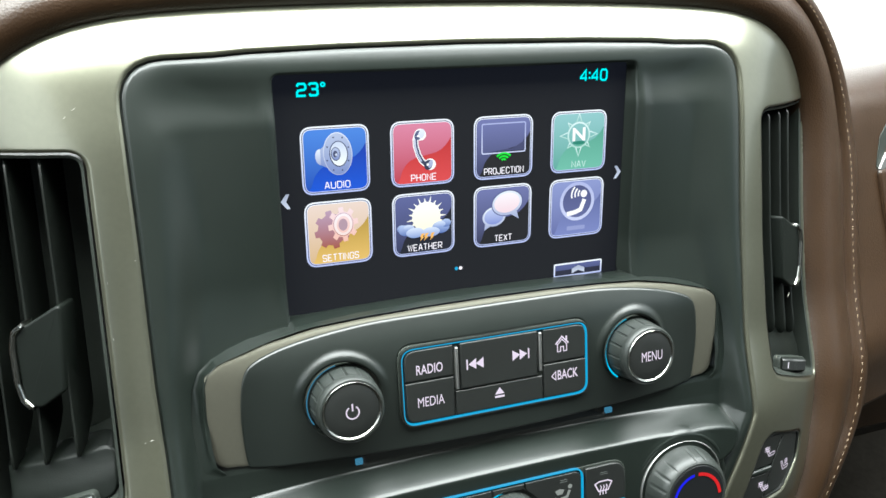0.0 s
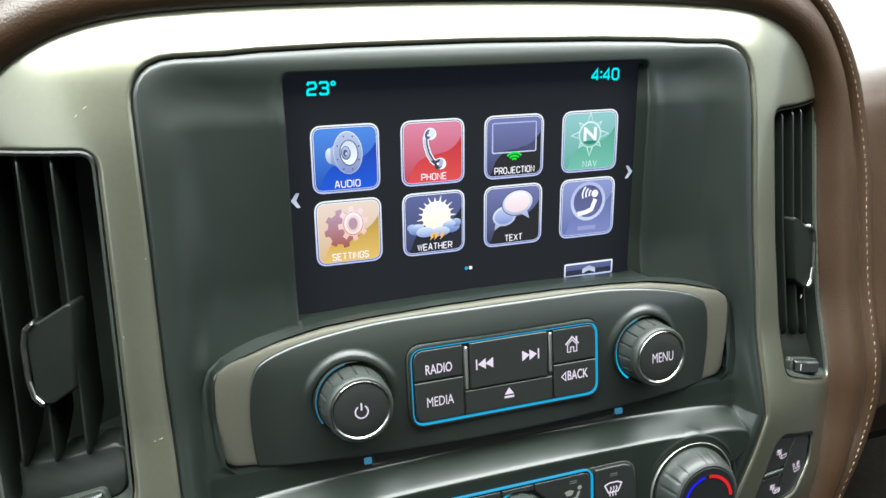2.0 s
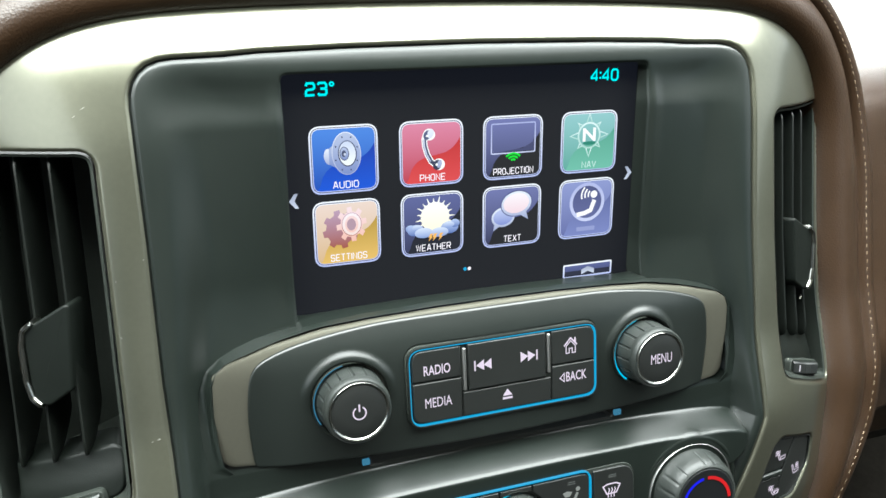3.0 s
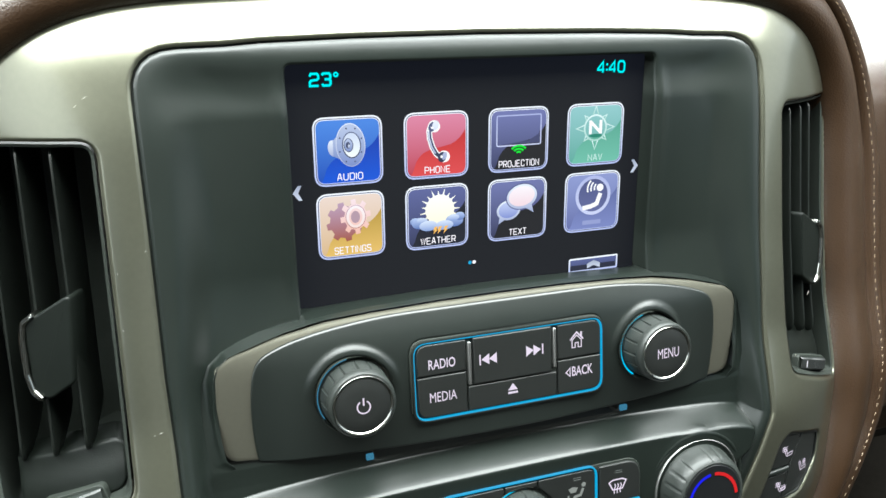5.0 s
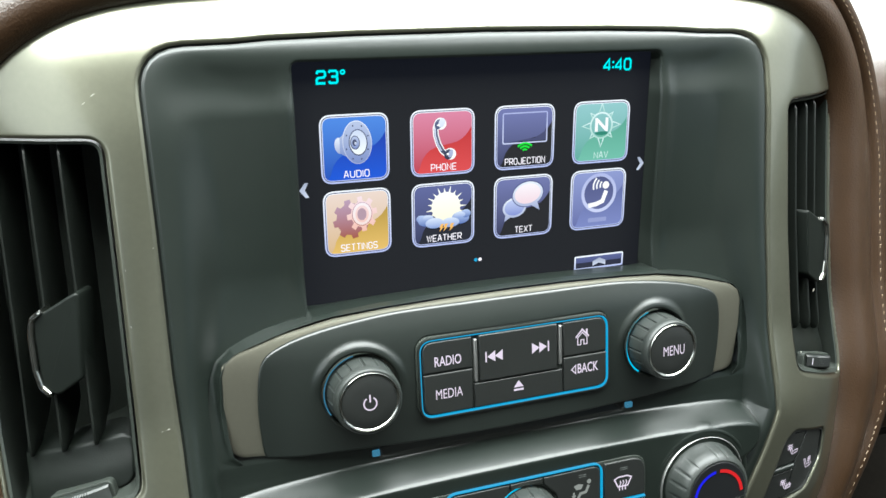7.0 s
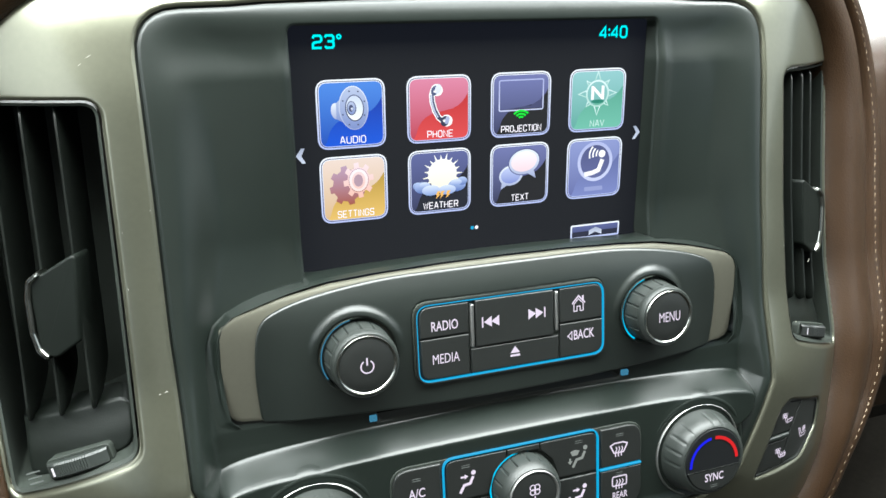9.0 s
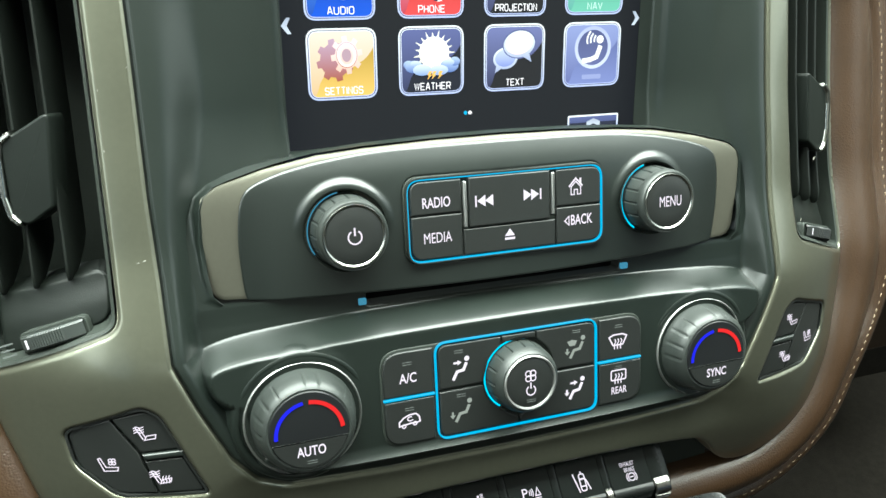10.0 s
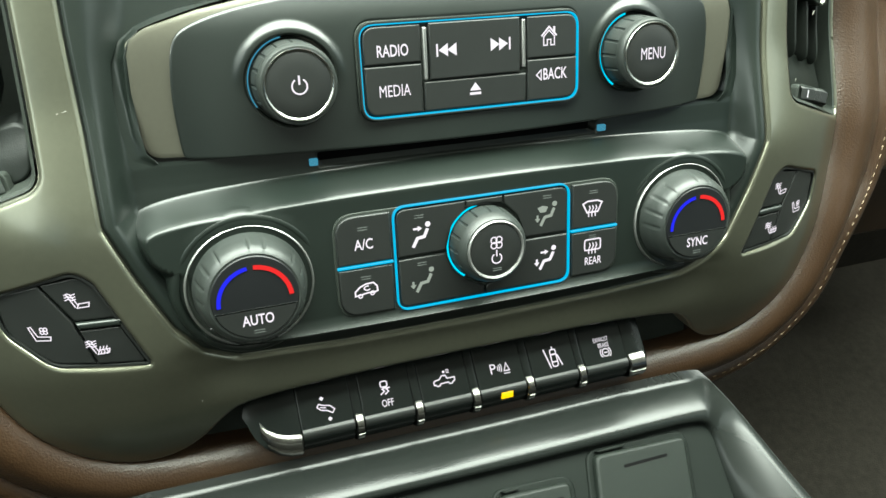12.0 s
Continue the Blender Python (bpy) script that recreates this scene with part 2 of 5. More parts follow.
def sheet(outer, holes, height, step=4.0, lip=2.0, skirt=6.0, at=flat, near=(), bare=None):
    """A moulded shell over an outline with holes: height(u, v, d) gives its relief, d being the way to the outer edge; the edges are rounded over."""
    from mathutils.geometry import delaunay_2d_cdt
    loops = [ccw(resample(outer, step))] + [ccw(resample(h, step * 0.7)) for h in holes]
    pts, edges, start = [], [], 0
    for lp in loops:
        edges += [(start + i, start + (i + 1) % len(lp)) for i in range(len(lp))]
        pts += lp
        start += len(lp)
    extra = []
    rings = ([lip * f for f in (0.12, 0.4, 1.0)] if lip else []) + list(near)
    for n, lp in enumerate(loops):
        for d in rings:
            extra += inset(lp, d if n == 0 else -d)
    a = np.array(outer)
    gx, gy = np.arange(a[:, 0].min(), a[:, 0].max(), step), np.arange(a[:, 1].min(), a[:, 1].max(), step)
    grid = np.stack(np.meshgrid(gx, gy), -1).reshape(-1, 2)
    grid[:, 0] += (np.round((grid[:, 1] - gy[0]) / step) % 2) * step / 2
    ok = inside(grid, loops[0])
    for h in loops[1:]:
        ok &= ~inside(grid, h)
    grid = grid[ok]
    grid = grid[distance(grid, loops) > max([lip, *near]) + step * 0.45]
    if extra:
        ex = np.array(extra)
        dist = distance(ex, loops)
        want = np.concatenate([np.full(len(lp), d) for lp in loops for d in rings])
        good = dist > want * 0.85
        good &= inside(ex, loops[0])
        for h in loops[1:]:
            good &= ~inside(ex, h)
        ex = ex[good]
        grid = np.concatenate([ex, grid])
    allp = [Vector(p) for p in pts] + [Vector(p) for p in grid]
    verts, _, faces, *_ = delaunay_2d_cdt(allp, edges, [], 0, 1e-5)
    q = np.array([tuple(v) for v in verts])
    f = np.array([t for t in faces if len(t) == 3])
    mid = q[f].mean(1)
    keep = inside(mid, loops[0])
    for h in loops[1:]:
        keep &= ~inside(mid, h)
    f = f[keep]
    d = distance(q, loops)

    def relief(pp):
        dd = distance(pp, loops)
        zz = np.array([height(u, v, e) for (u, v), e in zip(pp, distance(pp, loops[:1]))], float)
        if lip:
            k = 1 - np.clip(dd / lip, 0, 1)
            drop = lip * (1 - np.sqrt(np.clip(1 - k * k, 0, 1)))
            if bare:
                drop = drop * np.array([0.0 if bare(u, v) else 1.0 for u, v in pp])
            zz = zz - drop
        return zz

    z = relief(q)
    # normals from the relief itself, so that the shading does not follow the triangles
    e = 0.35
    du = (relief(q + (e, 0)) - relief(q - (e, 0))) / (2 * e)
    dv = (relief(q + (0, e)) - relief(q - (0, e))) / (2 * e)
    bm = bmesh.new()
    lay = bm.verts.layers.float_vector.new("relief_normal")
    o = Vector(P(*at(0, 0, 0)))
    ax = [Vector(P(*at(*t))) - o for t in ((1, 0, 0), (0, 1, 0), (0, 0, 1))]
    vs = []
    for (u, v), w, a1, b1 in zip(q, z, du, dv):
        vert = bm.verts.new(P(*at(u, v, w)))
        vert[lay] = (ax[0] * -a1 + ax[1] * -b1 + ax[2]).normalized()
        vs.append(vert)
    for t in f:
        i, j, k = t
        s = (q[j, 0] - q[i, 0]) * (q[k, 1] - q[i, 1]) - (q[k, 0] - q[i, 0]) * (q[j, 1] - q[i, 1])
        bm.faces.new([vs[i], vs[j], vs[k]] if s > 0 else [vs[i], vs[k], vs[j]])
    if skirt:
        rim = [e for e in bm.edges if len(e.link_faces) == 1]
        g = bmesh.ops.extrude_edge_only(bm, edges=rim)
        low = [e for e in g["geom"] if isinstance(e, bmesh.types.BMVert)]
        bmesh.ops.translate(bm, verts=low, vec=Vector(P(*at(0, 0, -skirt))) - o)
    loose = [v for v in bm.verts if not v.link_faces]
    bmesh.ops.delete(bm, geom=loose, context="VERTS")
    return bm


def slab(bm, loop, at, c0, c1, bevel=0.4):
    """A raised key or plate on an outline: walls, a bevelled edge and a top."""
    loop = ccw(loop)
    rings = [(loop, c0), (loop, c1 - bevel), (inset(loop, bevel * 0.35), c1 - bevel * 0.35), (inset(loop, bevel), c1), (inset(loop, bevel + min(0.3, bevel * 0.7)), c1)]
    rows = [[bm.verts.new(P(*at(x, y, c))) for x, y in lp] for lp, c in rings]
    n = len(loop)
    for a, b in zip(rows, rows[1:]):
        for i in range(n):
            bm.faces.new([a[i], a[(i + 1) % n], b[(i + 1) % n], b[i]])
    bm.faces.new(rows[-1])
    return bm


def key(loop, at, c0, c1, bevel=0.4):
    return slab(bmesh.new(), loop, at, c0, c1, bevel)


def band(loop, width, at, c0, c1):
    """A raised closed strip of some width inside an outline."""
    bm = bmesh.new()
    a, b = ccw(loop), inset(loop, width)
    m = inset(loop, width / 2)
    rows = [[bm.verts.new(P(*at(x, y, c))) for x, y in lp] for lp, c in ((a, c0), (inset(loop, width * 0.12), c1 - 0.1), (m, c1), (inset(loop, width * 0.88), c1 - 0.1), (b, c0))]
    n = len(a)
    for p, q in zip(rows, rows[1:]):
        for i in range(n):
            bm.faces.new([p[i], p[(i + 1) % n], q[(i + 1) % n], q[i]])
    return bm


def lathe(profile, at, n=64, flute=None, bm=None, closed_top=True):
    """A turned form: profile rows (radius, height); flute(angle, radius, height) may shape the radius."""
    bm = bm or bmesh.new()
    rows = []
    for r, c in profile:
        row = []
        for i in range(n):
            a = 2 * math.pi * i / n
            rr = flute(a, r, c) if flute else r
            row.append(bm.verts.new(P(*at(rr * math.cos(a), rr * math.sin(a), c))))
        rows.append(row)
    for p, q in zip(rows, rows[1:]):
        for i in range(n):
            bm.faces.new([p[i], p[(i + 1) % n], q[(i + 1) % n], q[i]])
    if closed_top:
        bm.faces.new(rows[-1])
    return bm


def stroke(bm, pts, width, at, c=0.0, closed=False):
    """A flat printed line of some width, with mitred corners."""
    p = [Vector(q) for q in pts]
    n = len(p)
    left, right = [], []
    for i in range(n):
        a = p[i] - p[i - 1] if (closed or i) else p[1] - p[0]
        b = p[(i + 1) % n] - p[i] if (closed or i < n - 1) else a
        a, b = a.normalized(), b.normalized()
        t = (a + b)
        t = t.normalized() if t.length > 1e-6 else a
        nrm = Vector((-t.y, t.x))
        k = 1 / max(nrm.dot(Vector((-a.y, a.x))), 0.5)
        left.append(p[i] + nrm * width / 2 * k)
        right.append(p[i] - nrm * width / 2 * k)
    l = [bm.verts.new(P(*at(q.x, q.y, c))) for q in left]
    r = [bm.verts.new(P(*at(q.x, q.y, c))) for q in right]
    for i in range(n if closed else n - 1):
        j = (i + 1) % n
        bm.faces.new([r[i], r[j], l[j], l[i]])


def fill(bm, pts, at, c=0.0):
    bm.faces.new([bm.verts.new(P(*at(x, y, c))) for x, y in ccw([tuple(q) for q in pts])])


def oval(x, y, rx, ry=None, n=24, a0=0.0, a1=360.0, slope=0.0):
    ry = rx if ry is None else ry
    full = abs(a1 - a0) >= 359.9
    k = n if full else n + 1
    out = []
    for i in range(k):
        a = radians(a0 + (a1 - a0) * i / n)
        px, py = rx * math.cos(a), ry * math.sin(a)
        s = radians(slope)
        out.append((x + px * math.cos(s) - py * math.sin(s), y + px * math.sin(s) + py * math.cos(s)))
    return out


def letters(text, at, x, y, width, height, c, heavy=0.0):
    """Flat lettering centred on (x, y), of a given width and height."""
    cu = bpy.data.curves.new("letters", "FONT")
    cu.body, cu.offset, cu.resolution_u = text, heavy, 3
    ob = bpy.data.objects.new("letters", cu)
    scene.collection.objects.link(ob)
    dg = bpy.context.evaluated_depsgraph_get()
    dg.update()
    me = bpy.data.meshes.new_from_object(ob.evaluated_get(dg))
    co = np.array([tuple(v.co) for v in me.vertices])
    faces = [tuple(f.vertices) for f in me.polygons]
    bpy.data.objects.remove(ob)
    bpy.data.curves.remove(cu)
    bpy.data.meshes.remove(me)
    lo, hi = co.min(0), co.max(0)
    bm = bmesh.new()
    vs = [bm.verts.new(P(*at(x + ((q[0] - lo[0]) / (hi[0] - lo[0]) - 0.5) * width, y + ((q[1] - lo[1]) / (hi[1] - lo[1]) - 0.5) * height, c))) for q in co]
    for f in faces:
        try:
            bm.faces.new([vs[i] for i in f])
        except ValueError:
            pass
    return bm


_O = [(0.2, 0), (0.8, 0), (1, 0.2), (1, 0.8), (0.8, 1), (0.2, 1), (0, 0.8), (0, 0.2), (0.2, 0)]
_P = [(0, 0), (0, 1), (0.8, 1), (1, 0.87), (1, 0.58), (0.8, 0.45), (0, 0.45)]
_C = [(1, 0.72), (1, 0.82), (0.8, 1), (0.2, 1), (0, 0.8), (0, 0.2), (0.2, 0), (0.8, 0), (1, 0.18), (1, 0.28)]
GLYPHS = {
    "A": [[(0, 0), (0.42, 1), (0.58, 1), (1, 0)], [(0.17, 0.32), (0.83, 0.32)]], "U": [[(0, 1), (0, 0.2), (0.2, 0), (0.8, 0), (1, 0.2), (1, 1)]],
    "D": [[(0, 0), (0, 1), (0.75, 1), (1, 0.8), (1, 0.2), (0.75, 0), (0, 0)]], "I": [[(0, 0), (0, 1)]], "O": [_O], "P": [_P], "H": [[(0, 0), (0, 1)], [(1, 0), (1, 1)], [(0, 0.5), (1, 0.5)]],
    "N": [[(0, 0), (0, 1), (1, 0), (1, 1)]], "E": [[(1, 0), (0, 0), (0, 1), (1, 1)], [(0, 0.5), (0.85, 0.5)]], "R": [_P, [(0.5, 0.45), (1, 0)]], "J": [[(1, 1), (1, 0.2), (0.8, 0), (0.2, 0), (0, 0.2), (0, 0.35)]],
    "C": [_C], "T": [[(0.5, 0), (0.5, 1)], [(0, 1), (1, 1)]], "S": [[(1, 0.8), (0.85, 1), (0.15, 1), (0, 0.85), (0, 0.65), (0.15, 0.53), (0.85, 0.47), (1, 0.35), (1, 0.15), (0.85, 0), (0.15, 0), (0, 0.2)]],
    "G": [_C[:-1] + [(1, 0.45), (0.6, 0.45)]], "W": [[(0, 1), (0.25, 0), (0.5, 0.95), (0.75, 0), (1, 1)]], "X": [[(0, 0), (1, 1)], [(0, 1), (1, 0)]], "V": [[(0, 1), (0.5, 0), (1, 1)]],
    "2": [[(0, 0.78), (0.15, 1), (0.85, 1), (1, 0.85), (1, 0.62), (0.85, 0.5), (0.15, 0.44), (0, 0.3), (0, 0), (1, 0)]], "0": [_O], "4": [[(0.78, 0), (0.78, 1), (0, 0.36), (0, 0.26), (1, 0.26)]],
    "3": [[(0, 0.85), (0.15, 1), (0.85, 1), (1, 0.87), (1, 0.63), (0.85, 0.52), (0.3, 0.52)], [(0.8, 0.52), (1, 0.4), (1, 0.13), (0.85, 0), (0.15, 0), (0, 0.15)]],
}


def square_letters(text, at, x, y, width, height, c, weight):
    """Squared display lettering centred on (x, y)."""
    wide = {"I": 0.0, ":": 0.0, "\u00b0": 0.45, "W": 1.25}
    gap = 0.42
    total = sum(wide.get(ch, 1.0) for ch in text) + gap * (len(text) - 1)
    k = width / total
    bm = bmesh.new()
    pen = x - width / 2
    for n, ch in enumerate(text):
        w = wide.get(ch, 1.0) * k
        if ch == ":":
            for yy in (-0.24, 0.24):
                fill(bm, oval(pen, y + yy * height, weight * 0.6, n=8), at, c)
        elif ch == "\u00b0":
            stroke(bm, oval(pen + w / 2, y + height * 0.38, w * 0.5, height * 0.15, 14), weight * 0.75, at, c, True)
        else:
            for m, line in enumerate(GLYPHS[ch]):
                stroke(bm, [(pen + px * w, y + (py - 0.5) * height) for px, py in line], weight, at, c + 0.004 * m)
        pen += w + gap * k
    return bm


def box(u0, v0, w0, u1, v1, w1, bevel=0.0):
    bm = bmesh.new()
    return slab(bm, [(u0, v0), (u1, v0), (u1, v1), (u0, v1)], flat, w0, w1, bevel or 0.01)


def smooth(e0, e1, x):
    t = min(max((x - e0) / (e1 - e0), 0.0), 1.0)
    return t * t * (3 - 2 * t)


def lit(name, draw, mat, parent, label=""):
    bm = bmesh.new()
    draw(bm)
    return part(name, bm, mat, parent, label)


# ---- the moulded forms of the centre stack ----
_v = np.arange(-420.0, 121.0, 1.0)
_w = np.interp(_v, [-420, -275, -262, -240, -210, -155, -115, -66, 0, 30, 45, 60, 80, 120], [20, 34.5, 42, 51.5, 55.5, 51.6, 37, 27, 16.6, 8.8, 0.8, -12, -34, -80])
_k = np.exp(-0.5 * (np.arange(-24, 25) / 6.0) ** 2)
_w = np.convolve(np.pad(_w, 24, mode="edge"), _k / _k.sum(), "valid")


def frame_height(u, v):
    return float(np.interp(v, _v, _w)) - 0.0055 * max(0.0, abs(u) - 140) ** 2


DARK_EDGE = arc_loop(mirrored([(0, 34.6), (60, 34), (96, 33), (110, 32), (146.8, 31.0, 25), (146.0, -40), (146.0, -95), (145, -125), (144.6, -155.5, 3), (136.5, -176), (126, -198, 10), (117, -209, 10), (104, -216, 12), (60, -218.3), (0, -219)]))
BEZEL_EDGE = soften(mirrored([(0, 52), (60, 51.5), (110, 50), (145, 47.5), (168, 42), (185, 33.5), (200, 21), (211, 5), (217, -14), (219, -40), (219, -110), (216, -150), (212, -175), (205, -195), (197, -220), (184, -243), (167, -258), (149, -265), (133, -264), (121, -255), (112, -243), (103, -237), (60, -234.5), (0, -234)]))
VENT_EDGE = arc_loop([(161, -2, 7), (161.5, -140, 9), (213, -158.6, 5), (216, -120), (215.6, -2, 5)])
SEAT_EDGE = arc_loop([(135.5, -210.3, 1.5), (151.0, -174.0, 9), (157, -169.5, 7), (187, -178.5, 5), (184.5, -193, 12), (170, -206.8, 12)])


def flip(loop):
    return [(-x, y) for x, y in loop]


def bar_height(u):
    return 40.0 - 0.00055 * u * u


def bar_form(u, v):
    """The radio bar: upright below, falling back above a soft crest."""
    x = v + 88.4 + 0.0002 * u * u
    return bar_height(u) + (-110 - v) * 0.08 * smooth(118, 96, abs(u)) - 0.47 * 0.5 * (x + math.sqrt(x * x + 36.0))


def side_height(u, v):
    """The dished flanks beside the screen and the radio bar."""
    au = abs(u)
    out = min(max((au - 88) / 57.0, 0.0), 1.0) ** 1.35
    side = 10.5 + (frame_height(145, v) - 14.5) * out
    side -= 6.5 * smooth(2, 27, v)
    side += 0.9 * math.exp(-(((au - 91.5) / 2.6) ** 2)) * smooth(-84, -60, v) * smooth(24, 8, v)
    return side + (float(np.interp(v, [-147, -139, -100], [36.3, 35.5, 27.0])) - side) * smooth(-62, -134, v)


def bed(v):
    """The level from which the climate fascia stands up."""
    return float(np.interp(v, [-216, -209, -200, -165, -154, -146], [51.0, 51.0, 49.0, 43.2, 37.6, 36.3]))


def surround_height(u, v, d):
    au = abs(u)
    mid = side_height(u, v)
    mid += (bed(v) - mid) * smooth(-143, -150, v)
    if v > -140:
        # an evenly blended distance, so that the dished corners stay smooth
        dx, dy = 145.4 - au, 33.0 - v
        h = min(max(0.5 + 0.5 * (dy - dx) / 18.0, 0.0), 1.0)
        even = max(dy + (dx - dy) * h - 18.0 * h * (1 - h), 0.0)
        d = even + (d - even) * smooth(-75, -138, v)
    edge = frame_height(u, v) - 0.6 - 2.6 * smooth(-192, -208, v) * smooth(134, 100, abs(u))
    k = smooth(3.0, 12.0 + 14.0 * smooth(-135, -45, v), d)
    return edge + (mid - edge) * k


def widen(loop):
    """The passenger's end of the radio bar reaches a little further."""
    return [(p[0] + 2.6 * smooth(85, 127, p[0]), *p[1:]) for p in loop]


SHELF = [(90, -84.7), (98, -84.9), (107, -85.8), (116, -88.0), (123.4, -90.8), (129.4, -95.2), (132.6, -102), (133.6, -112), (133.0, -127), (130.6, -136.0), (124, -138.8)]
SCREEN_HOLE = widen(mirrored([(0, 23.5), (87.5, 23.5, 3), (87.5, -84.6)] + SHELF + [(60, -138.8), (0, -139.2)]))

bezel = thing("centre_stack_bezel", 0, -100, 20, "satin olive-grey metallic bezel framing the dashboard centre stack", "dashboard trim")
part("bezel", sheet(BEZEL_EDGE, [DARK_EDGE, VENT_EDGE, flip(VENT_EDGE), SEAT_EDGE, flip(SEAT_EDGE)], lambda u, v, d: frame_height(u, v) + (0.6 - 3.3 * smooth(-236, -217, v)) * smooth(134, 100, abs(u)) * smooth(-204, -212, v), 4.0, 1.8, 14, near=(2.6, 3.6, 5.0)), M_PAINT, bezel, sharp=50)

M_SCUFF = material("pale_scuff", (0.24, 0.235, 0.20), 0.5, vary=0.2, scale=900)


def scuff(u, v, length, width, angle):
    at = plane(u, v, frame_height(u, v) + 0.06, 0)
    c, n = math.cos(radians(angle)), math.sin(radians(angle))
    pts = [(-length / 2, -width * 0.2), (-length * 0.1, -width / 2), (length / 2, 0), (length * 0.15, width / 2)]
    bm = bmesh.new()
    slab(bm, [(x * c - y * n, x * n + y * c) for x, y in pts], at, -0.1, 0.05, 0.02)
    part("scuff", bm, M_SCUFF, bezel, "small pale chip in the paint")


for row_ in ((183.0, -103.6, 2.4, 0.8, 60), (-149.6, -115.2, 1.6, 0.4, 10), (-152.0, -115.8, 0.8, 0.3, 0), (-158.6, -52, 1.0, 0.3, 85), (-159.0, -74, 1.0, 0.5, 85), (-147.6, -44, 0.8, 0.4, 30), (-163, 14, 2.6, 0.35, 28), (-166.5, 11, 1.6, 0.3, 35), (60, -233.0, 2.6, 0.7, 2), (88, -233.4, 1.8, 0.6, 2), (30, -232.8, 1.8, 0.6, 0), (-60, -233.2, 2.0, 0.5, 0), (-120, -232, 1.0, 0.5, 40), (165.0, -131, 1.6, 0.5, 80)):
    scuff(*row_)

SLOT_HOLE = rounded(-63, -146.0, 61.0, -140.6, 1.0, 3)
surround = thing("screen_surround", 0, -90, 20, "dark grey moulded plastic surround of the touchscreen and controls", "dashboard trim")
part("moulding", sheet(inset(DARK_EDGE, 1.0), [arc_loop(SCREEN_HOLE), SLOT_HOLE], surround_height, 2.0, 1.4, 12, near=(2.4, 3.6, 5.2, 7.2), bare=lambda u, v: v < -84 and (abs(u) < 139 and v > -140.6)), M_PLASTIC, surround, sharp=60)


def ledge():
    """The shelf from the foot of the screen and the flanks out to the radio bar, rounded into both."""
    top = [(0, -76.6), (30, -77.0), (60, -78.4), (80, -80.1), (90, -81.8), (98, -83.5), (107, -85.8), (116, -88.3), (121.4, -90.4), (125.2, -94.0), (127.0, -99), (127.6, -112), (127.0, -126), (125.8, -134.0), (122, -137.8)]
    foot = [(0, -85.0), (30, -85.2), (60, -85.6), (80, -86.0)] + SHELF
    us = np.linspace(0, len(top) - 1, 120)
    bm = bmesh.new()
    cols = []
    knots = range(len(top))
    for sgn in (-1, 1):
        for x in (us[::-1] if sgn < 0 else us[1:]):
            tx, ty = (float(np.interp(x, knots, [p[i] for p in top])) for i in (0, 1))
            fx, fy = (float(np.interp(x, knots, [p[i] for p in foot])) for i in (0, 1))
            low = 0.0 if fx < 88 else side_height(fx, fy) - 0.05
            high = max(bar_form(tx, ty) - 0.2, low + 0.6)
            gx, gy = fx - tx, fy - ty
            col = []
            for f, h in ((-0.0, -0.6), (0.0, 0.0), (0.16, 0.02), (0.30, 0.06), (0.42, 0.13), (0.52, 0.24), (0.60, 0.36), (0.66, 0.47), (0.72, 0.59), (0.76, 0.66), (0.80, 0.73), (0.84, 0.79), (0.88, 0.85), (0.94, 0.93), (0.985, 0.97), (1.02, 0.95), (1.05, 0.82)):
                if fx < 88:
                    f = max(f, h) if h >= 0 else f
                px = sgn * (fx - gx * f)
                bead = 1.3 * math.exp(-(((f - 0.80) / 0.16) ** 2)) if fx > 100 or f > 0.7 else 0.0
                bead *= smooth(-136, -118, fy)
                col.append(bm.verts.new(P(px + 2.6 * smooth(85, 127, px), fy - gy * f, low + (high - low) * h + bead)))
            cols.append(col)
    for p, q in zip(cols, cols[1:]):
        for j in range(len(p) - 1):
            bm.faces.new([p[j], q[j], q[j + 1], p[j + 1]])
    return bm


part("ledge", ledge(), M_PLASTIC, surround, sharp=60)


def gap_light_stop():
    """A dark band added behind the joint of bezel and surround, which stops light from behind."""
    bm = bmesh.new()
    lp = ccw(resample(DARK_EDGE, 4))
    rows = [[bm.verts.new(P(x, y, frame_height(x, y) - 4.6 - 2.6 * smooth(-192, -208, y) * smooth(134, 100, abs(x)))) for x, y in inset(lp, d)] for d in (-1.6, 3.4)]
    n = len(lp)
    for i in range(n):
        bm.faces.new([rows[0][i], rows[0][(i + 1) % n], rows[1][(i + 1) % n], rows[1][i]])
    return bm


part("gap_light_stop", gap_light_stop(), M_BLACK, surround, "black band added behind the joint to stop light")

# ---- touchscreen ----
screen = thing("touchscreen", 0, -32, -2, "lit touchscreen with two rows of app icons on black", "touchscreen")
SC = plane(0, 0, 0)
part("glass", slab(bmesh.new(), rounded(-89, -92, 89, 25.5, 2), SC, -4, 0, 0.3), M_GLASS, screen)
lit("backlight", lambda bm: fill(bm, rounded(-87.2, -91, 87.2, 23.2, 1.5), SC, 0.05), M_BACKLIGHT, screen, "faintly glowing black display")


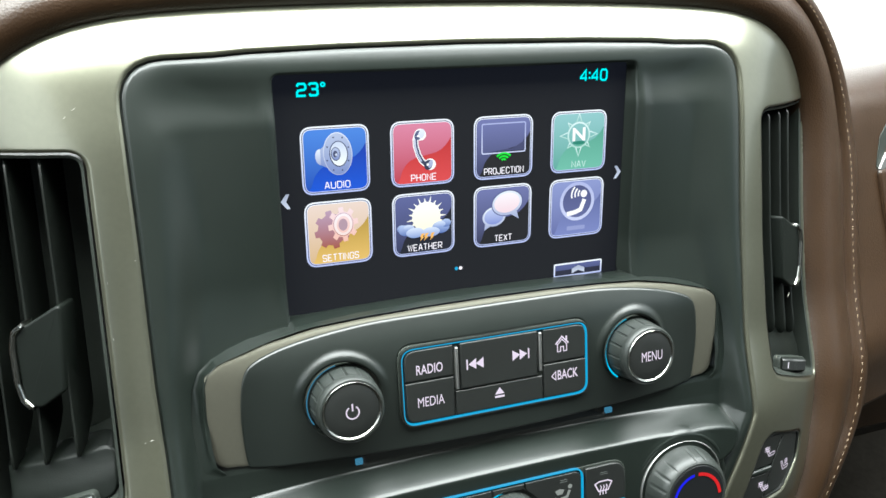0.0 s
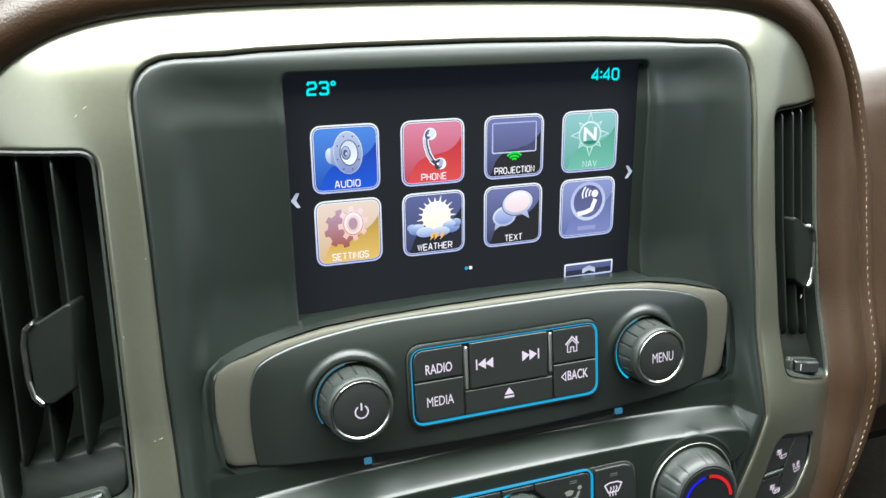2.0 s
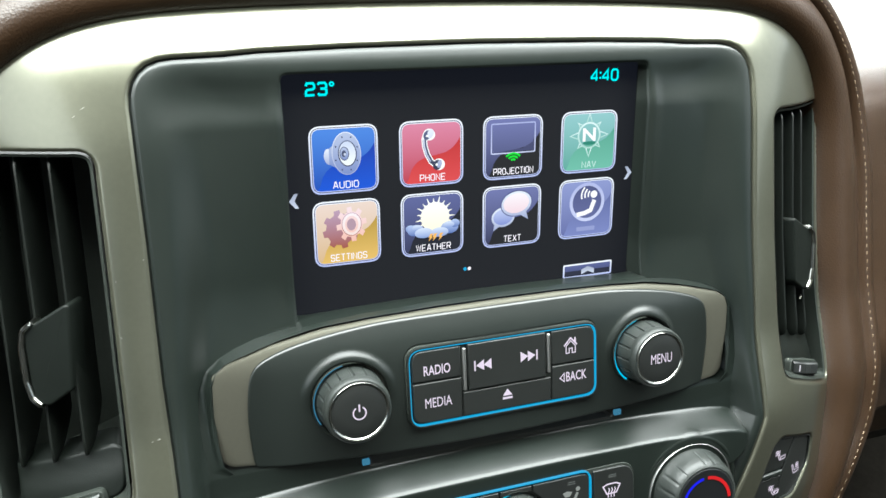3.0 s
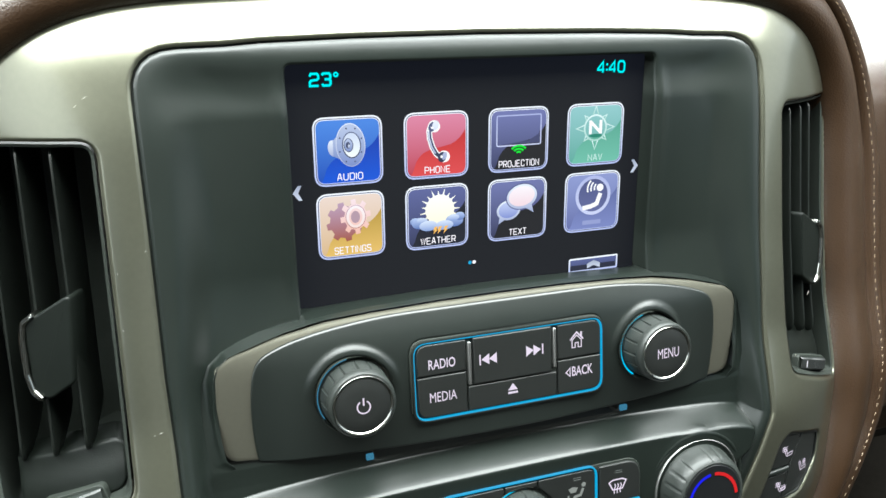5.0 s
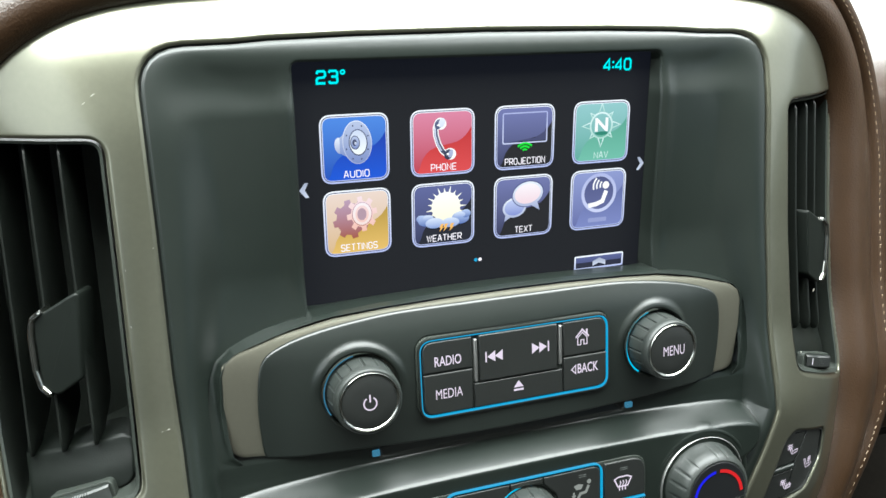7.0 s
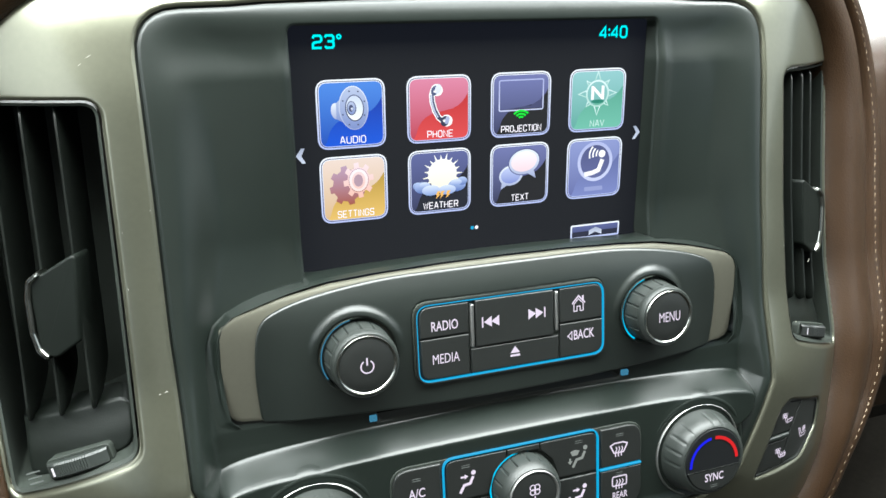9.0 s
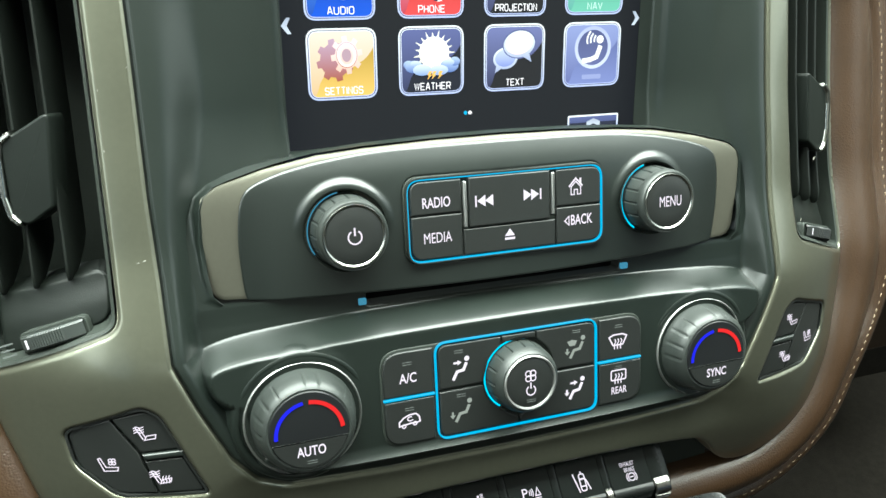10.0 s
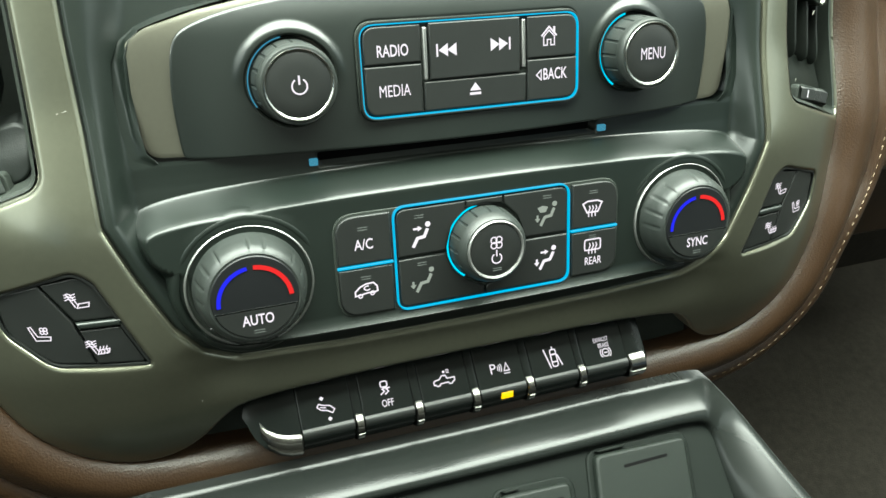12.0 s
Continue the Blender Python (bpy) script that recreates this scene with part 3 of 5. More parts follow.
M_ARROW = glow("grey_arrow", (0.66, 0.70, 0.84), 0.95, (0.40, 0.43, 0.56))
lit("left_arrow", lambda bm: fill(bm, [(-82.0, -28.2), (-83.6, -28.2), (-86.0, -31.5), (-83.4, -34.8), (-81.8, -34.8), (-83.6, -31.5)], SC, 0.2), M_ARROW, screen, "pale grey arrow pointing left")
lit("right_arrow", lambda bm: fill(bm, [(83.2, -28.4), (84.8, -28.4), (87.2, -31.6), (84.6, -34.9), (83.0, -34.9), (85.0, -31.6)], SC, 0.2), M_ARROW, screen, "pale grey arrow pointing right")
lit("page_dot", lambda bm: fill(bm, oval(-3.4, -72.2, 0.9), SC, 0.2), M_BLUE, screen, "blue page dot")
lit("page_dot", lambda bm: fill(bm, oval(-1.2, -72.2, 0.9), SC, 0.2), M_WHITE, screen, "white page dot")
part("temperature_reading", square_letters("23\u00b0", SC, -69.9, 16.5, 12.0, 5.0, 0.2, 1.05), M_CYAN, screen, "cyan digits 23 degrees")
part("clock_reading", square_letters("4:40", SC, 69.0, 17.3, 14.4, 5.0, 0.2, 1.0), M_CYAN, screen, "cyan digits 4:40")
M_TAB = glow("navy_tab", (0.012, 0.014, 0.035), 1.0, (0.02, 0.025, 0.06))
M_TAB_TOP = glow("blue_grey_tab", (0.075, 0.09, 0.23), 1.0, (0.10, 0.12, 0.30))
M_EDGE = glow("icon_edge", (0.48, 0.53, 0.86), 1.0, (0.92, 0.93, 1.0))
M_EDGE_IN = glow("icon_inner_edge", (0.10, 0.11, 0.22), 0.8)
tab = lit("pull_up_tab", lambda bm: fill(bm, rounded(50.2, -84.3, 78.4, -76.9, 1.0), SC, 0.2), M_TAB, screen, "navy pull-up tab with silver edge")
part("tab_edge", band(rounded(50.2, -84.3, 78.4, -76.9, 1.0), 0.9, SC, 0.2, 0.4), M_EDGE, tab)
lit("tab_gloss", lambda bm: fill(bm, [(51.0, -80.6), (77.6, -80.6), (77.6, -77.6), (51.0, -77.6)], SC, 0.26), M_TAB_TOP, tab)
lit("tab_arrow", lambda bm: fill(bm, [(64.3, -78.7), (68.0, -80.3), (68.0, -82.8), (64.3, -81.3), (60.6, -82.8), (60.6, -80.3)], SC, 0.45), M_ARROW, tab)

# name, caption, its width, column, row, tile foot, tile head, gloss foot, gloss head, label
ICONS = [
    ("audio", "AUDIO", 11.6, 0, 0, (0.0005, 0.085, 0.66), (0.001, 0.022, 0.30), (0.006, 0.07, 0.46), (0.075, 0.24, 0.74), "blue app icon with a loudspeaker"),
    ("phone", "PHONE", 12.4, 1, 0, (0.72, 0.06, 0.065), (0.46, 0.008, 0.010), (0.50, 0.04, 0.07), (0.72, 0.23, 0.36), "red app icon with a telephone handset"),
    ("projection", "PROJECTION", 21.0, 2, 0, (0.006, 0.006, 0.009), (0.008, 0.008, 0.012), (0.035, 0.04, 0.11), (0.17, 0.185, 0.42), "dark app icon with a screen and green waves"),
    ("nav", "NAV", 7.8, 3, 0, (0.17, 0.50, 0.38), (0.08, 0.32, 0.23), (0.12, 0.38, 0.32), (0.30, 0.57, 0.58), "green app icon with a compass rose"),
    ("settings", "SETTINGS", 17.0, 0, 1, (0.80, 0.50, 0.13), (0.36, 0.22, 0.010), (0.70, 0.46, 0.24), (0.84, 0.66, 0.58), "amber app icon with gear wheels"),
    ("weather", "WEATHER", 17.4, 1, 1, (0.007, 0.009, 0.022), (0.006, 0.007, 0.016), (0.03, 0.036, 0.10), (0.11, 0.125, 0.32), "dark app icon with a sun behind a cloud"),
    ("text", "TEXT", 9.2, 2, 1, (0.006, 0.006, 0.010), (0.006, 0.006, 0.010), (0.03, 0.034, 0.09), (0.16, 0.175, 0.40), "dark app icon with two speech bubbles"),
    ("assistance", "", 10.0, 3, 1, (0.20, 0.235, 0.52), (0.09, 0.11, 0.28), (0.13, 0.15, 0.37), (0.27, 0.31, 0.60), "violet app icon with a seated figure sign"),
]


SWEEP_X = [-14.2, -12, -11, -10.2, -8.4, -6.5, -4, -0.9, 3, 6.5, 9, 11, 12.6, 14.2]
SWEEP_Y = [-15, -12.5, -10.5, -7.6, -5, -3.3, -2.2, -1.4, -0.7, 0, 1.2, 2.8, 4.7, 7.2]


def app_icon(name, caption, cap_w, col, row, foot, head, gloss_foot, gloss_head, label):
    w, h = 30.9, 30.2
    x0, y1 = -76.0 + 40.85 * col, 0.6 - 33.5 * row
    cx, cy = x0 + w / 2, y1 - h / 2
    at = plane(cx, cy, 0)
    loop = rounded(-w / 2, -h / 2, w / 2, h / 2, 5.2, 8)
    ic = lit(name + "_icon", lambda bm: fill(bm, inset(loop, 1.3), at, 0.15), glow(name + "_tile", foot, 1.0, head), screen, label)
    part("icon_border", band(loop, 0.72, at, 0.1, 0.3), M_EDGE, ic)
    part("icon_groove", band(inset(loop, 0.75), 0.4, at, 0.1, 0.22), M_EDGE_IN, ic)
    part("icon_inner_border", band(inset(loop, 1.08), 0.36, at, 0.1, 0.3), M_EDGE, ic)
    # the lighter gloss over the upper left, ending in an S-shaped sweep
    inn = ccw(resample(inset(loop, 1.4), 0.8))
    bound = lambda x: float(np.interp(x, SWEEP_X, SWEEP_Y))
    keep = [p[1] > bound(p[0]) for p in inn]
    first = next(i for i in range(len(inn)) if keep[i] and not keep[i - 1])
    top = [inn[(first + i) % len(inn)] for i in range(sum(keep))]
    end = max(top[-1][0], -13.9)
    top += [(x, bound(x)) for x in np.linspace(end + 0.3, top[0][0] - 0.2, 44)]
    lit("gloss", lambda bm: fill(bm, top, at, 0.22), glow(name + "_gloss", gloss_foot, 1.0, gloss_head), ic)
    if caption:
        dim = M_WHITE if name != "nav" else glow("pale_green", (0.60, 0.80, 0.75), 1.0)
        part("caption", square_letters(caption, at, 0.2, -11.2, cap_w * 0.98, 2.9, 0.5, 0.43), dim, ic, "white caption " + caption)
    return ic, at


M_PALE = glow("pale_metal", (0.36, 0.40, 0.62), 1.0, (0.82, 0.85, 0.96))
M_MIDMETAL = glow("mid_metal", (0.20, 0.26, 0.54), 1.0, (0.50, 0.56, 0.76))
M_CONE = glow("cone_white", (0.94, 0.96, 1.0), 1.0, (0.62, 0.68, 0.86))
M_DARKMETAL = glow("dark_metal", (0.02, 0.025, 0.06), 1.0, (0.10, 0.12, 0.24))
M_PUREWHITE = glow("bright_white", (1.0, 0.97, 0.98), 1.0)
M_SUN = glow("sun_white", (1.0, 0.90, 0.66), 1.0, (1.0, 0.99, 0.98))
M_CLOUD = glow("cloud_blue", (0.10, 0.17, 0.46), 1.0, (0.50, 0.60, 0.88))
M_CLOUD_LIGHT = glow("cloud_light", (0.24, 0.34, 0.66), 1.0, (0.72, 0.78, 0.94))
M_BOLT = glow("bolt_orange", (0.95, 0.50, 0.12), 1.0)
M_GREEN = glow("green_waves", (0.02, 0.75, 0.03), 1.0)
M_PINK = glow("pale_pink", (0.90, 0.66, 0.72), 1.0, (0.96, 0.88, 0.92))
M_BUBBLE = glow("bubble_blue", (0.22, 0.27, 0.62), 1.0, (0.55, 0.60, 0.86))
M_PINKGEAR = glow("pink_gear", (0.90, 0.50, 0.40), 1.0, (0.94, 0.74, 0.78))
M_GEARRING = glow("gear_ring", (0.92, 0.72, 0.68), 1.0, (0.96, 0.86, 0.88))
M_REDGEAR = glow("red_gear", (0.36, 0.085, 0.050), 1.0, (0.50, 0.33, 0.46))
M_BORE = glow("gear_bore", (0.46, 0.30, 0.37), 1.0)
M_LILAC = glow("lilac", (0.62, 0.64, 0.88), 1.0, (0.44, 0.47, 0.76))
M_SOFTGREEN = glow("soft_green", (0.40, 0.66, 0.58), 1.0, (0.75, 0.90, 0.90))
M_DEEPGREEN = glow("deep_green", (0.02, 0.22, 0.15), 1.0)
M_NAVY = glow("navy_disc", (0.12, 0.135, 0.32), 1.0, (0.075, 0.085, 0.22))


def gear(cx, cy, r, teeth, tooth, squash=1.0, turn=0.0):
    out = []
    for i in range(teeth):
        a = 360 / teeth * i + turn
        for da, rr in ((-13, r), (-9, r + tooth), (9, r + tooth), (13, r)):
            t = radians(a + da)
            out.append((cx + rr * math.cos(t) * squash, cy + rr * math.sin(t)))
    return out


for spec in ICONS:
    ic, at = app_icon(*spec)
    kind = spec[0]
    if kind == "audio":
        lit("speaker_magnet", lambda bm: fill(bm, oval(-6.9, 1.6, 2.2, 3.6, slope=8), at, 0.3), M_PALE, ic)
        lit("speaker_basket", lambda bm: fill(bm, [(-6.8, 5.0), (-3.0, 8.4), (-3.0, -4.0), (-6.8, -1.8)], at, 0.32), M_MIDMETAL, ic)
        lit("speaker_rim", lambda bm: fill(bm, oval(1.0, 2.6, 6.4, 9.4, 36, slope=4), at, 0.36), M_MIDMETAL, ic)
        lit("speaker_rim_edge", lambda bm: stroke(bm, oval(1.0, 2.6, 6.4, 9.4, 36, slope=4), 0.4, at, 0.38, True), M_PALE, ic)
        lit("speaker_cone", lambda bm: fill(bm, oval(1.4, 2.6, 4.0, 5.6, 30, slope=4), at, 0.42), M_CONE, ic)
        lit("speaker_cone_edge", lambda bm: stroke(bm, oval(1.4, 2.6, 4.0, 5.6, 30, slope=4), 0.45, at, 0.45, True), M_DARKMETAL, ic)
        lit("speaker_cap", lambda bm: fill(bm, oval(0.0, 2.6, 2.0, 2.9, slope=4), at, 0.48), M_MIDMETAL, ic)
        lit("speaker_cap_edge", lambda bm: (stroke(bm, oval(0.0, 2.6, 2.0, 2.9, 20, slope=4), 0.35, at, 0.5, True), fill(bm, oval(-0.2, 2.6, 1.0, 1.5), at, 0.5)), M_DARKMETAL, ic)
        lit("speaker_glint", lambda bm: fill(bm, oval(0.2, 2.2, 0.5, 0.7), at, 0.53), M_PALE, ic)
        for i in range(8):
            a = radians(45 * i + 20)
            lit("screw", lambda bm: fill(bm, oval(1.0 + 5.2 * math.cos(a), 2.6 + 7.8 * math.sin(a), 0.38, n=10), at, 0.44), M_DARKMETAL, ic)
    if kind == "phone":
        spine = [(-2.8, 9.0), (-3.6, 6.6), (-3.4, 3.4), (-2.2, -0.6), (-0.4, -3.8), (2.0, -5.8)]
        lit("handset", lambda bm: (stroke(bm, spine, 2.7, at, 0.32), fill(bm, oval(-1.2, 8.6, 2.9, 2.7, slope=-25), at, 0.33), fill(bm, oval(3.4, -5.4, 2.9, 2.7, slope=-20), at, 0.33)), M_PUREWHITE, ic)
        lit("handset_shade", lambda bm: (stroke(bm, spine[1:], 1.7, at, 0.38), fill(bm, oval(-2.2, 8.4, 1.7, 2.3, slope=-25), at, 0.39), fill(bm, oval(2.5, -5.6, 2.0, 2.4, slope=-20), at, 0.39)), M_DARKMETAL, ic)
        lit("handset_light", lambda bm: (stroke(bm, [(x - 0.35, y) for x, y in spine[1:-1]], 0.75, at, 0.42), fill(bm, oval(-0.6, 9.0, 1.5, 2.2, slope=-20), at, 0.42), fill(bm, oval(3.6, -5.2, 1.1, 1.9, slope=-20), at, 0.42)), M_PALE, ic)
        lit("handset_glint", lambda bm: (fill(bm, oval(-2.2, 8.0, 0.7, 0.5), at, 0.45), fill(bm, oval(2.2, -5.4, 0.6), at, 0.45)), M_PUREWHITE, ic)
    if kind == "projection":
        lit("screen_sheen", lambda bm: fill(bm, [(-9.5, -2.0), (11.0, -2.0), (11.0, 4.2), (10.0, 2.0), (5.0, -0.6)], at, 0.3), glow("sheen", (0.055, 0.06, 0.15), 1.0), ic)
        lit("screen_outline", lambda bm: stroke(bm, rounded(-11.3, -2.6, 11.3, 11.4, 0.7, 2), 0.6, at, 0.35, True), M_LILAC, ic)
        for r in (1.3, 2.8, 4.3):
            lit("wave", lambda bm: stroke(bm, oval(0, -7.0, r * 1.1, r * 0.95, 10, 40, 140), 0.95, at, 0.36), M_GREEN, ic)
    if kind == "nav":
        lit("compass_ring", lambda bm: stroke(bm, oval(-0.2, 3.2, 5.9, 6.1, 36), 0.9, at, 0.32, True), M_SOFTGREEN, ic)
        for i in range(8):
            a, big = radians(45 * i), i % 2 == 0
            tip, base, half = (10.4 if big else 8.6), 6.2, (1.5 if big else 0.9)
            dx, dy = math.cos(a), math.sin(a)
            lit("compass_point", lambda bm: stroke(bm, [(-0.2 + base * dx - half * dy, 3.2 + base * dy + half * dx), (-0.2 + tip * dx, 3.2 + tip * dy), (-0.2 + base * dx + half * dy, 3.2 + base * dy - half * dx)], 0.6, at, 0.34), M_SOFTGREEN, ic)
        part("letter", letters("N", at, -0.2, 3.6, 7.2, 6.6, 0.5, 0.03), M_PUREWHITE, ic, "white letter N")
        lit("needle_shade", lambda bm: fill(bm, oval(0, -0.6, 3.6, 0.9), at, 0.4), M_DEEPGREEN, ic)
    if kind == "settings":
        lit("rear_gear", lambda bm: fill(bm, gear(-3.0, 1.8, 7.4, 8, 1.7, 0.92, 12), at, 0.3), M_REDGEAR, ic)
        lit("front_gear", lambda bm: fill(bm, gear(2.0, 3.8, 6.0, 8, 2.2, 0.86, 8), at, 0.36), M_PINKGEAR, ic)
        lit("gear_ring", lambda bm: stroke(bm, oval(2.0, 3.8, 3.7, 4.5, 28), 1.2, at, 0.40, True), M_GEARRING, ic)
        lit("gear_rim", lambda bm: stroke(bm, oval(2.0, 3.8, 4.5, 5.3, 28), 0.25, at, 0.42, True), M_REDGEAR, ic)
        lit("gear_bore", lambda bm: fill(bm, oval(1.9, 3.7, 2.1, 2.8), at, 0.44), M_BORE, ic)
    if kind == "weather":
        rays = []
        for i in range(19):
            a = 360 / 19 * i
            for da, r in ((-7.6, 7.2), (-3.6, 7.4), (-0.7, 10.0 - 0.9 * (i % 2)), (0.7, 10.0 - 0.9 * (i % 2)), (3.6, 7.4), (7.6, 7.2)):
                rays.append((1.2 + r * math.cos(radians(a + da)) * 0.98, 3.4 + r * math.sin(radians(a + da)) * 0.98))
        lit("sun", lambda bm: fill(bm, rays, at, 0.3), M_SUN, ic)
        for x, y, rx, ry in ((-8.6, -2.4, 4.0, 2.7), (-11.0, -1.4, 2.4, 1.8), (8.4, -2.4, 4.4, 3.0), (11.0, -0.6, 2.6, 2.0)):
            lit("cloud", lambda bm: fill(bm, oval(x, y, rx, ry), at, 0.34 + 0.0004 * x), M_CLOUD, ic)
        for x, y, rx, ry in ((-4.6, -3.9, 4.4, 2.5), (3.4, -4.2, 4.4, 2.3), (-7.6, -1.2, 2.6, 1.4), (8.0, -1.0, 2.8, 1.5)):
            lit("cloud_light", lambda bm: fill(bm, oval(x, y, rx, ry), at, 0.40 + 0.0006 * x), M_CLOUD_LIGHT, ic)
        for x in (-1.4, 0.6, 3.6):
            lit("bolt", lambda bm: fill(bm, [(x, -4.6), (x + 1.6, -4.6), (x + 0.6, -6.2), (x + 1.4, -6.2), (x - 0.8, -8.2), (x - 0.2, -6.4), (x - 0.8, -6.4)], at, 0.48), M_BOLT, ic)
    if kind == "text":
        lit("rear_bubble", lambda bm: (fill(bm, oval(-4.7, -0.2, 6.2, 4.9, 32, slope=8), at, 0.3), fill(bm, [(-9.2, -2.6), (-6.0, -4.4), (-10.0, -6.8)], at, 0.31)), M_PALE, ic)
        lit("rear_bubble_face", lambda bm: fill(bm, oval(-4.7, -0.1, 5.2, 3.9, 32, slope=8), at, 0.34), M_BUBBLE, ic)
        lit("bubble_gap", lambda bm: fill(bm, oval(2.2, 6.0, 8.5, 6.5, 36, slope=8), at, 0.36), M_NAVY, ic)
        lit("front_bubble", lambda bm: (fill(bm, oval(2.2, 6.0, 8.0, 6.0, 36, slope=8), at, 0.38), fill(bm, [(3.6, 0.6), (7.4, 1.6), (8.6, -2.4)], at, 0.39)), M_PALE, ic)
        lit("front_bubble_face", lambda bm: fill(bm, oval(2.1, 6.2, 6.9, 4.9, 36, slope=8), at, 0.42), M_PINK, ic)
    if kind == "assistance":
        lit("sign_disc", lambda bm: fill(bm, oval(0.3, 3.2, 8.8, 8.9, 36), at, 0.3), M_NAVY, ic)
        lit("sign_ring", lambda bm: stroke(bm, oval(0.3, 3.2, 9.0, 9.1, 40), 1.7, at, 0.34, True), M_LILAC, ic)
        lit("sign_seat", lambda bm: (fill(bm, oval(4.0, 6.9, 1.9), at, 0.36), stroke(bm, [(4.4, 4.0), (2.4, -1.2), (-1.0, -2.4), (-5.4, -3.0)], 2.3, at, 0.36)), M_PUREWHITE, ic)
        for k in range(3):
            lit("sign_wave", lambda bm: stroke(bm, oval(4.6, 6.6, 3.8 + 1.9 * k, 3.4 + 1.5 * k, 8, 140, 195), 0.85, at, 0.36), M_PUREWHITE, ic)
        lit("caption_bar", lambda bm: fill(bm, rounded(-5.2, -11.6, 5.2, -9.4, 0.6), at, 0.36), glow("dull_lilac", (0.30, 0.33, 0.60), 1.0), ic)

# ---- radio bar ----
radio = thing("radio_control_panel", 0, -110, 38, "dark radio control panel with two knobs and champagne end caps", "radio panel")
BAR = arc_loop(widen(mirrored([(0, -77.8), (30, -78.2), (60, -79.6), (80, -81.3), (102, -85.3), (119.5, -90.0, 6), (127.1, -94.6, 5), (127.6, -112), (126, -137.0, 7), (60, -138.4), (0, -138.8)])))


part("trim_bar", sheet(BAR, [], lambda u, v, d: bar_form(u, v), 3.0, 0.5, 1.6, near=(2.0, 3.2)), M_TRIM, radio, "champagne metallic trim with bare end caps")
FACE = soften(widen(mirrored([(0, -79.3), (40, -79.7), (58, -80.4), (77, -82.7), (92, -85.5), (104, -89.2), (109.6, -92.2), (112.2, -97), (113.6, -106), (114.2, -118), (113.4, -132), (112.6, -137.6), (110, -138.0), (60, -138.8), (0, -139.2)])), 2)
K_AT = (-71.4, 73.6)
K_HOLES = [oval(x, -110.8, 16.6, 16.6, 40) for x in K_AT]
B_LOOP = rounded(-46.6, -128.6, 47.6, -91.4, 7)


def face_height(u, v, d):
    w = bar_form(u, v) + 1.1
    for x in K_AT:
        r = math.hypot(u - x, v + 110.8)
        w += 1.5 * smooth(21.5, 18.2, r) * smooth(-116, -98, v)
    return w


part("face", sheet(FACE, K_HOLES + [B_LOOP], face_height, 2.6, 0.8, 6, near=(1.3, 1.9, 2.6, 3.4, 4.3, 5.4)), M_FACE, radio, "dark satin plastic face")
RB = plane(0.5, -110.0, 41.6, 6.0)
part("button_recess", slab(bmesh.new(), rounded(-47.3, -18.8, 47.3, 18.8, 7), RB, -4, -1.2, 0.3), M_BLACK, radio)
part("light_ring", band(rounded(-46.4, -18.0, 46.4, 17.9, 6.4), 0.85, RB, -1.3, 0.35), M_BLUE, radio, "thin glowing blue ring")
part("ring_shade", band(rounded(-46.9, -18.5, 46.9, 18.5, 6.8), 0.9, RB, -1.3, 0.42), M_FACE, radio)
M_SYMBOL = glow("lit_legend", (0.86, 0.73, 0.87), 0.95)


def button(parent, at, loop, c1=0.3, bevel=0.5, label="black push button"):
    return part("button", key(loop, at, -1.6, c1, bevel), M_BUTTON, parent, label)


b = button(radio, RB, arc_loop([(-44.8, 2.6), (-22.0, 2.6), (-22.0, 16.6), (-44.8, 16.6, 5)]), label="black push button lettered RADIO")
part("legend", letters("RADIO", RB, -33.3, 7.6, 12.4, 4.5, 0.36, 0.012), M_SYMBOL, b)
b = button(radio, RB, arc_loop([(-44.8, -16.6, 5), (-22.0, -16.6), (-22.0, 2.0), (-44.8, 2.0)]), label="black push button lettered MEDIA")
part("legend", letters("MEDIA", RB, -33.2, -7.4, 12.5, 4.4, 0.36), M_SYMBOL, b)
b = button(radio, RB, arc_loop([(-18.8, -4.6), (19.6, -4.6), (19.6, 16.8), (-18.8, 16.8)]), 0.7, label="black rocker button with skip symbols")
lit("legend", lambda bm: (stroke(bm, [(-15.6, 8.8), (-15.6, 4.0)], 0.7, RB, 0.78), fill(bm, [(-15.0, 6.4), (-11.2, 8.9), (-11.2, 3.9)], RB, 0.78), fill(bm, [(-11.4, 6.4), (-7.6, 8.9), (-7.6, 3.9)], RB, 0.79)), M_SYMBOL, b)
lit("legend", lambda bm: (stroke(bm, [(15.0, 9.4), (15.0, 4.6)], 0.7, RB, 0.78), fill(bm, [(6.8, 9.5), (6.8, 4.5), (10.6, 7.0)], RB, 0.78), fill(bm, [(10.4, 9.5), (10.4, 4.5), (14.2, 7.0)], RB, 0.79)), M_SYMBOL, b)
b = button(radio, RB, arc_loop([(-21.4, -16.6), (22.2, -16.6), (22.2, -5.2), (-21.4, -5.2)]), label="black push button with eject symbol")
lit("legend", lambda bm: (fill(bm, [(-2.4, -10.2), (2.4, -10.2), (0, -7.0)], RB, 0.36), stroke(bm, [(-2.4, -11.4), (2.4, -11.4)], 1.0, RB, 0.36)), M_SYMBOL, b)
b = button(radio, RB, arc_loop([(22.8, 0.3), (45.2, 0.3), (45.2, 16.6, 5), (22.8, 16.6)]), label="black push button with house symbol")
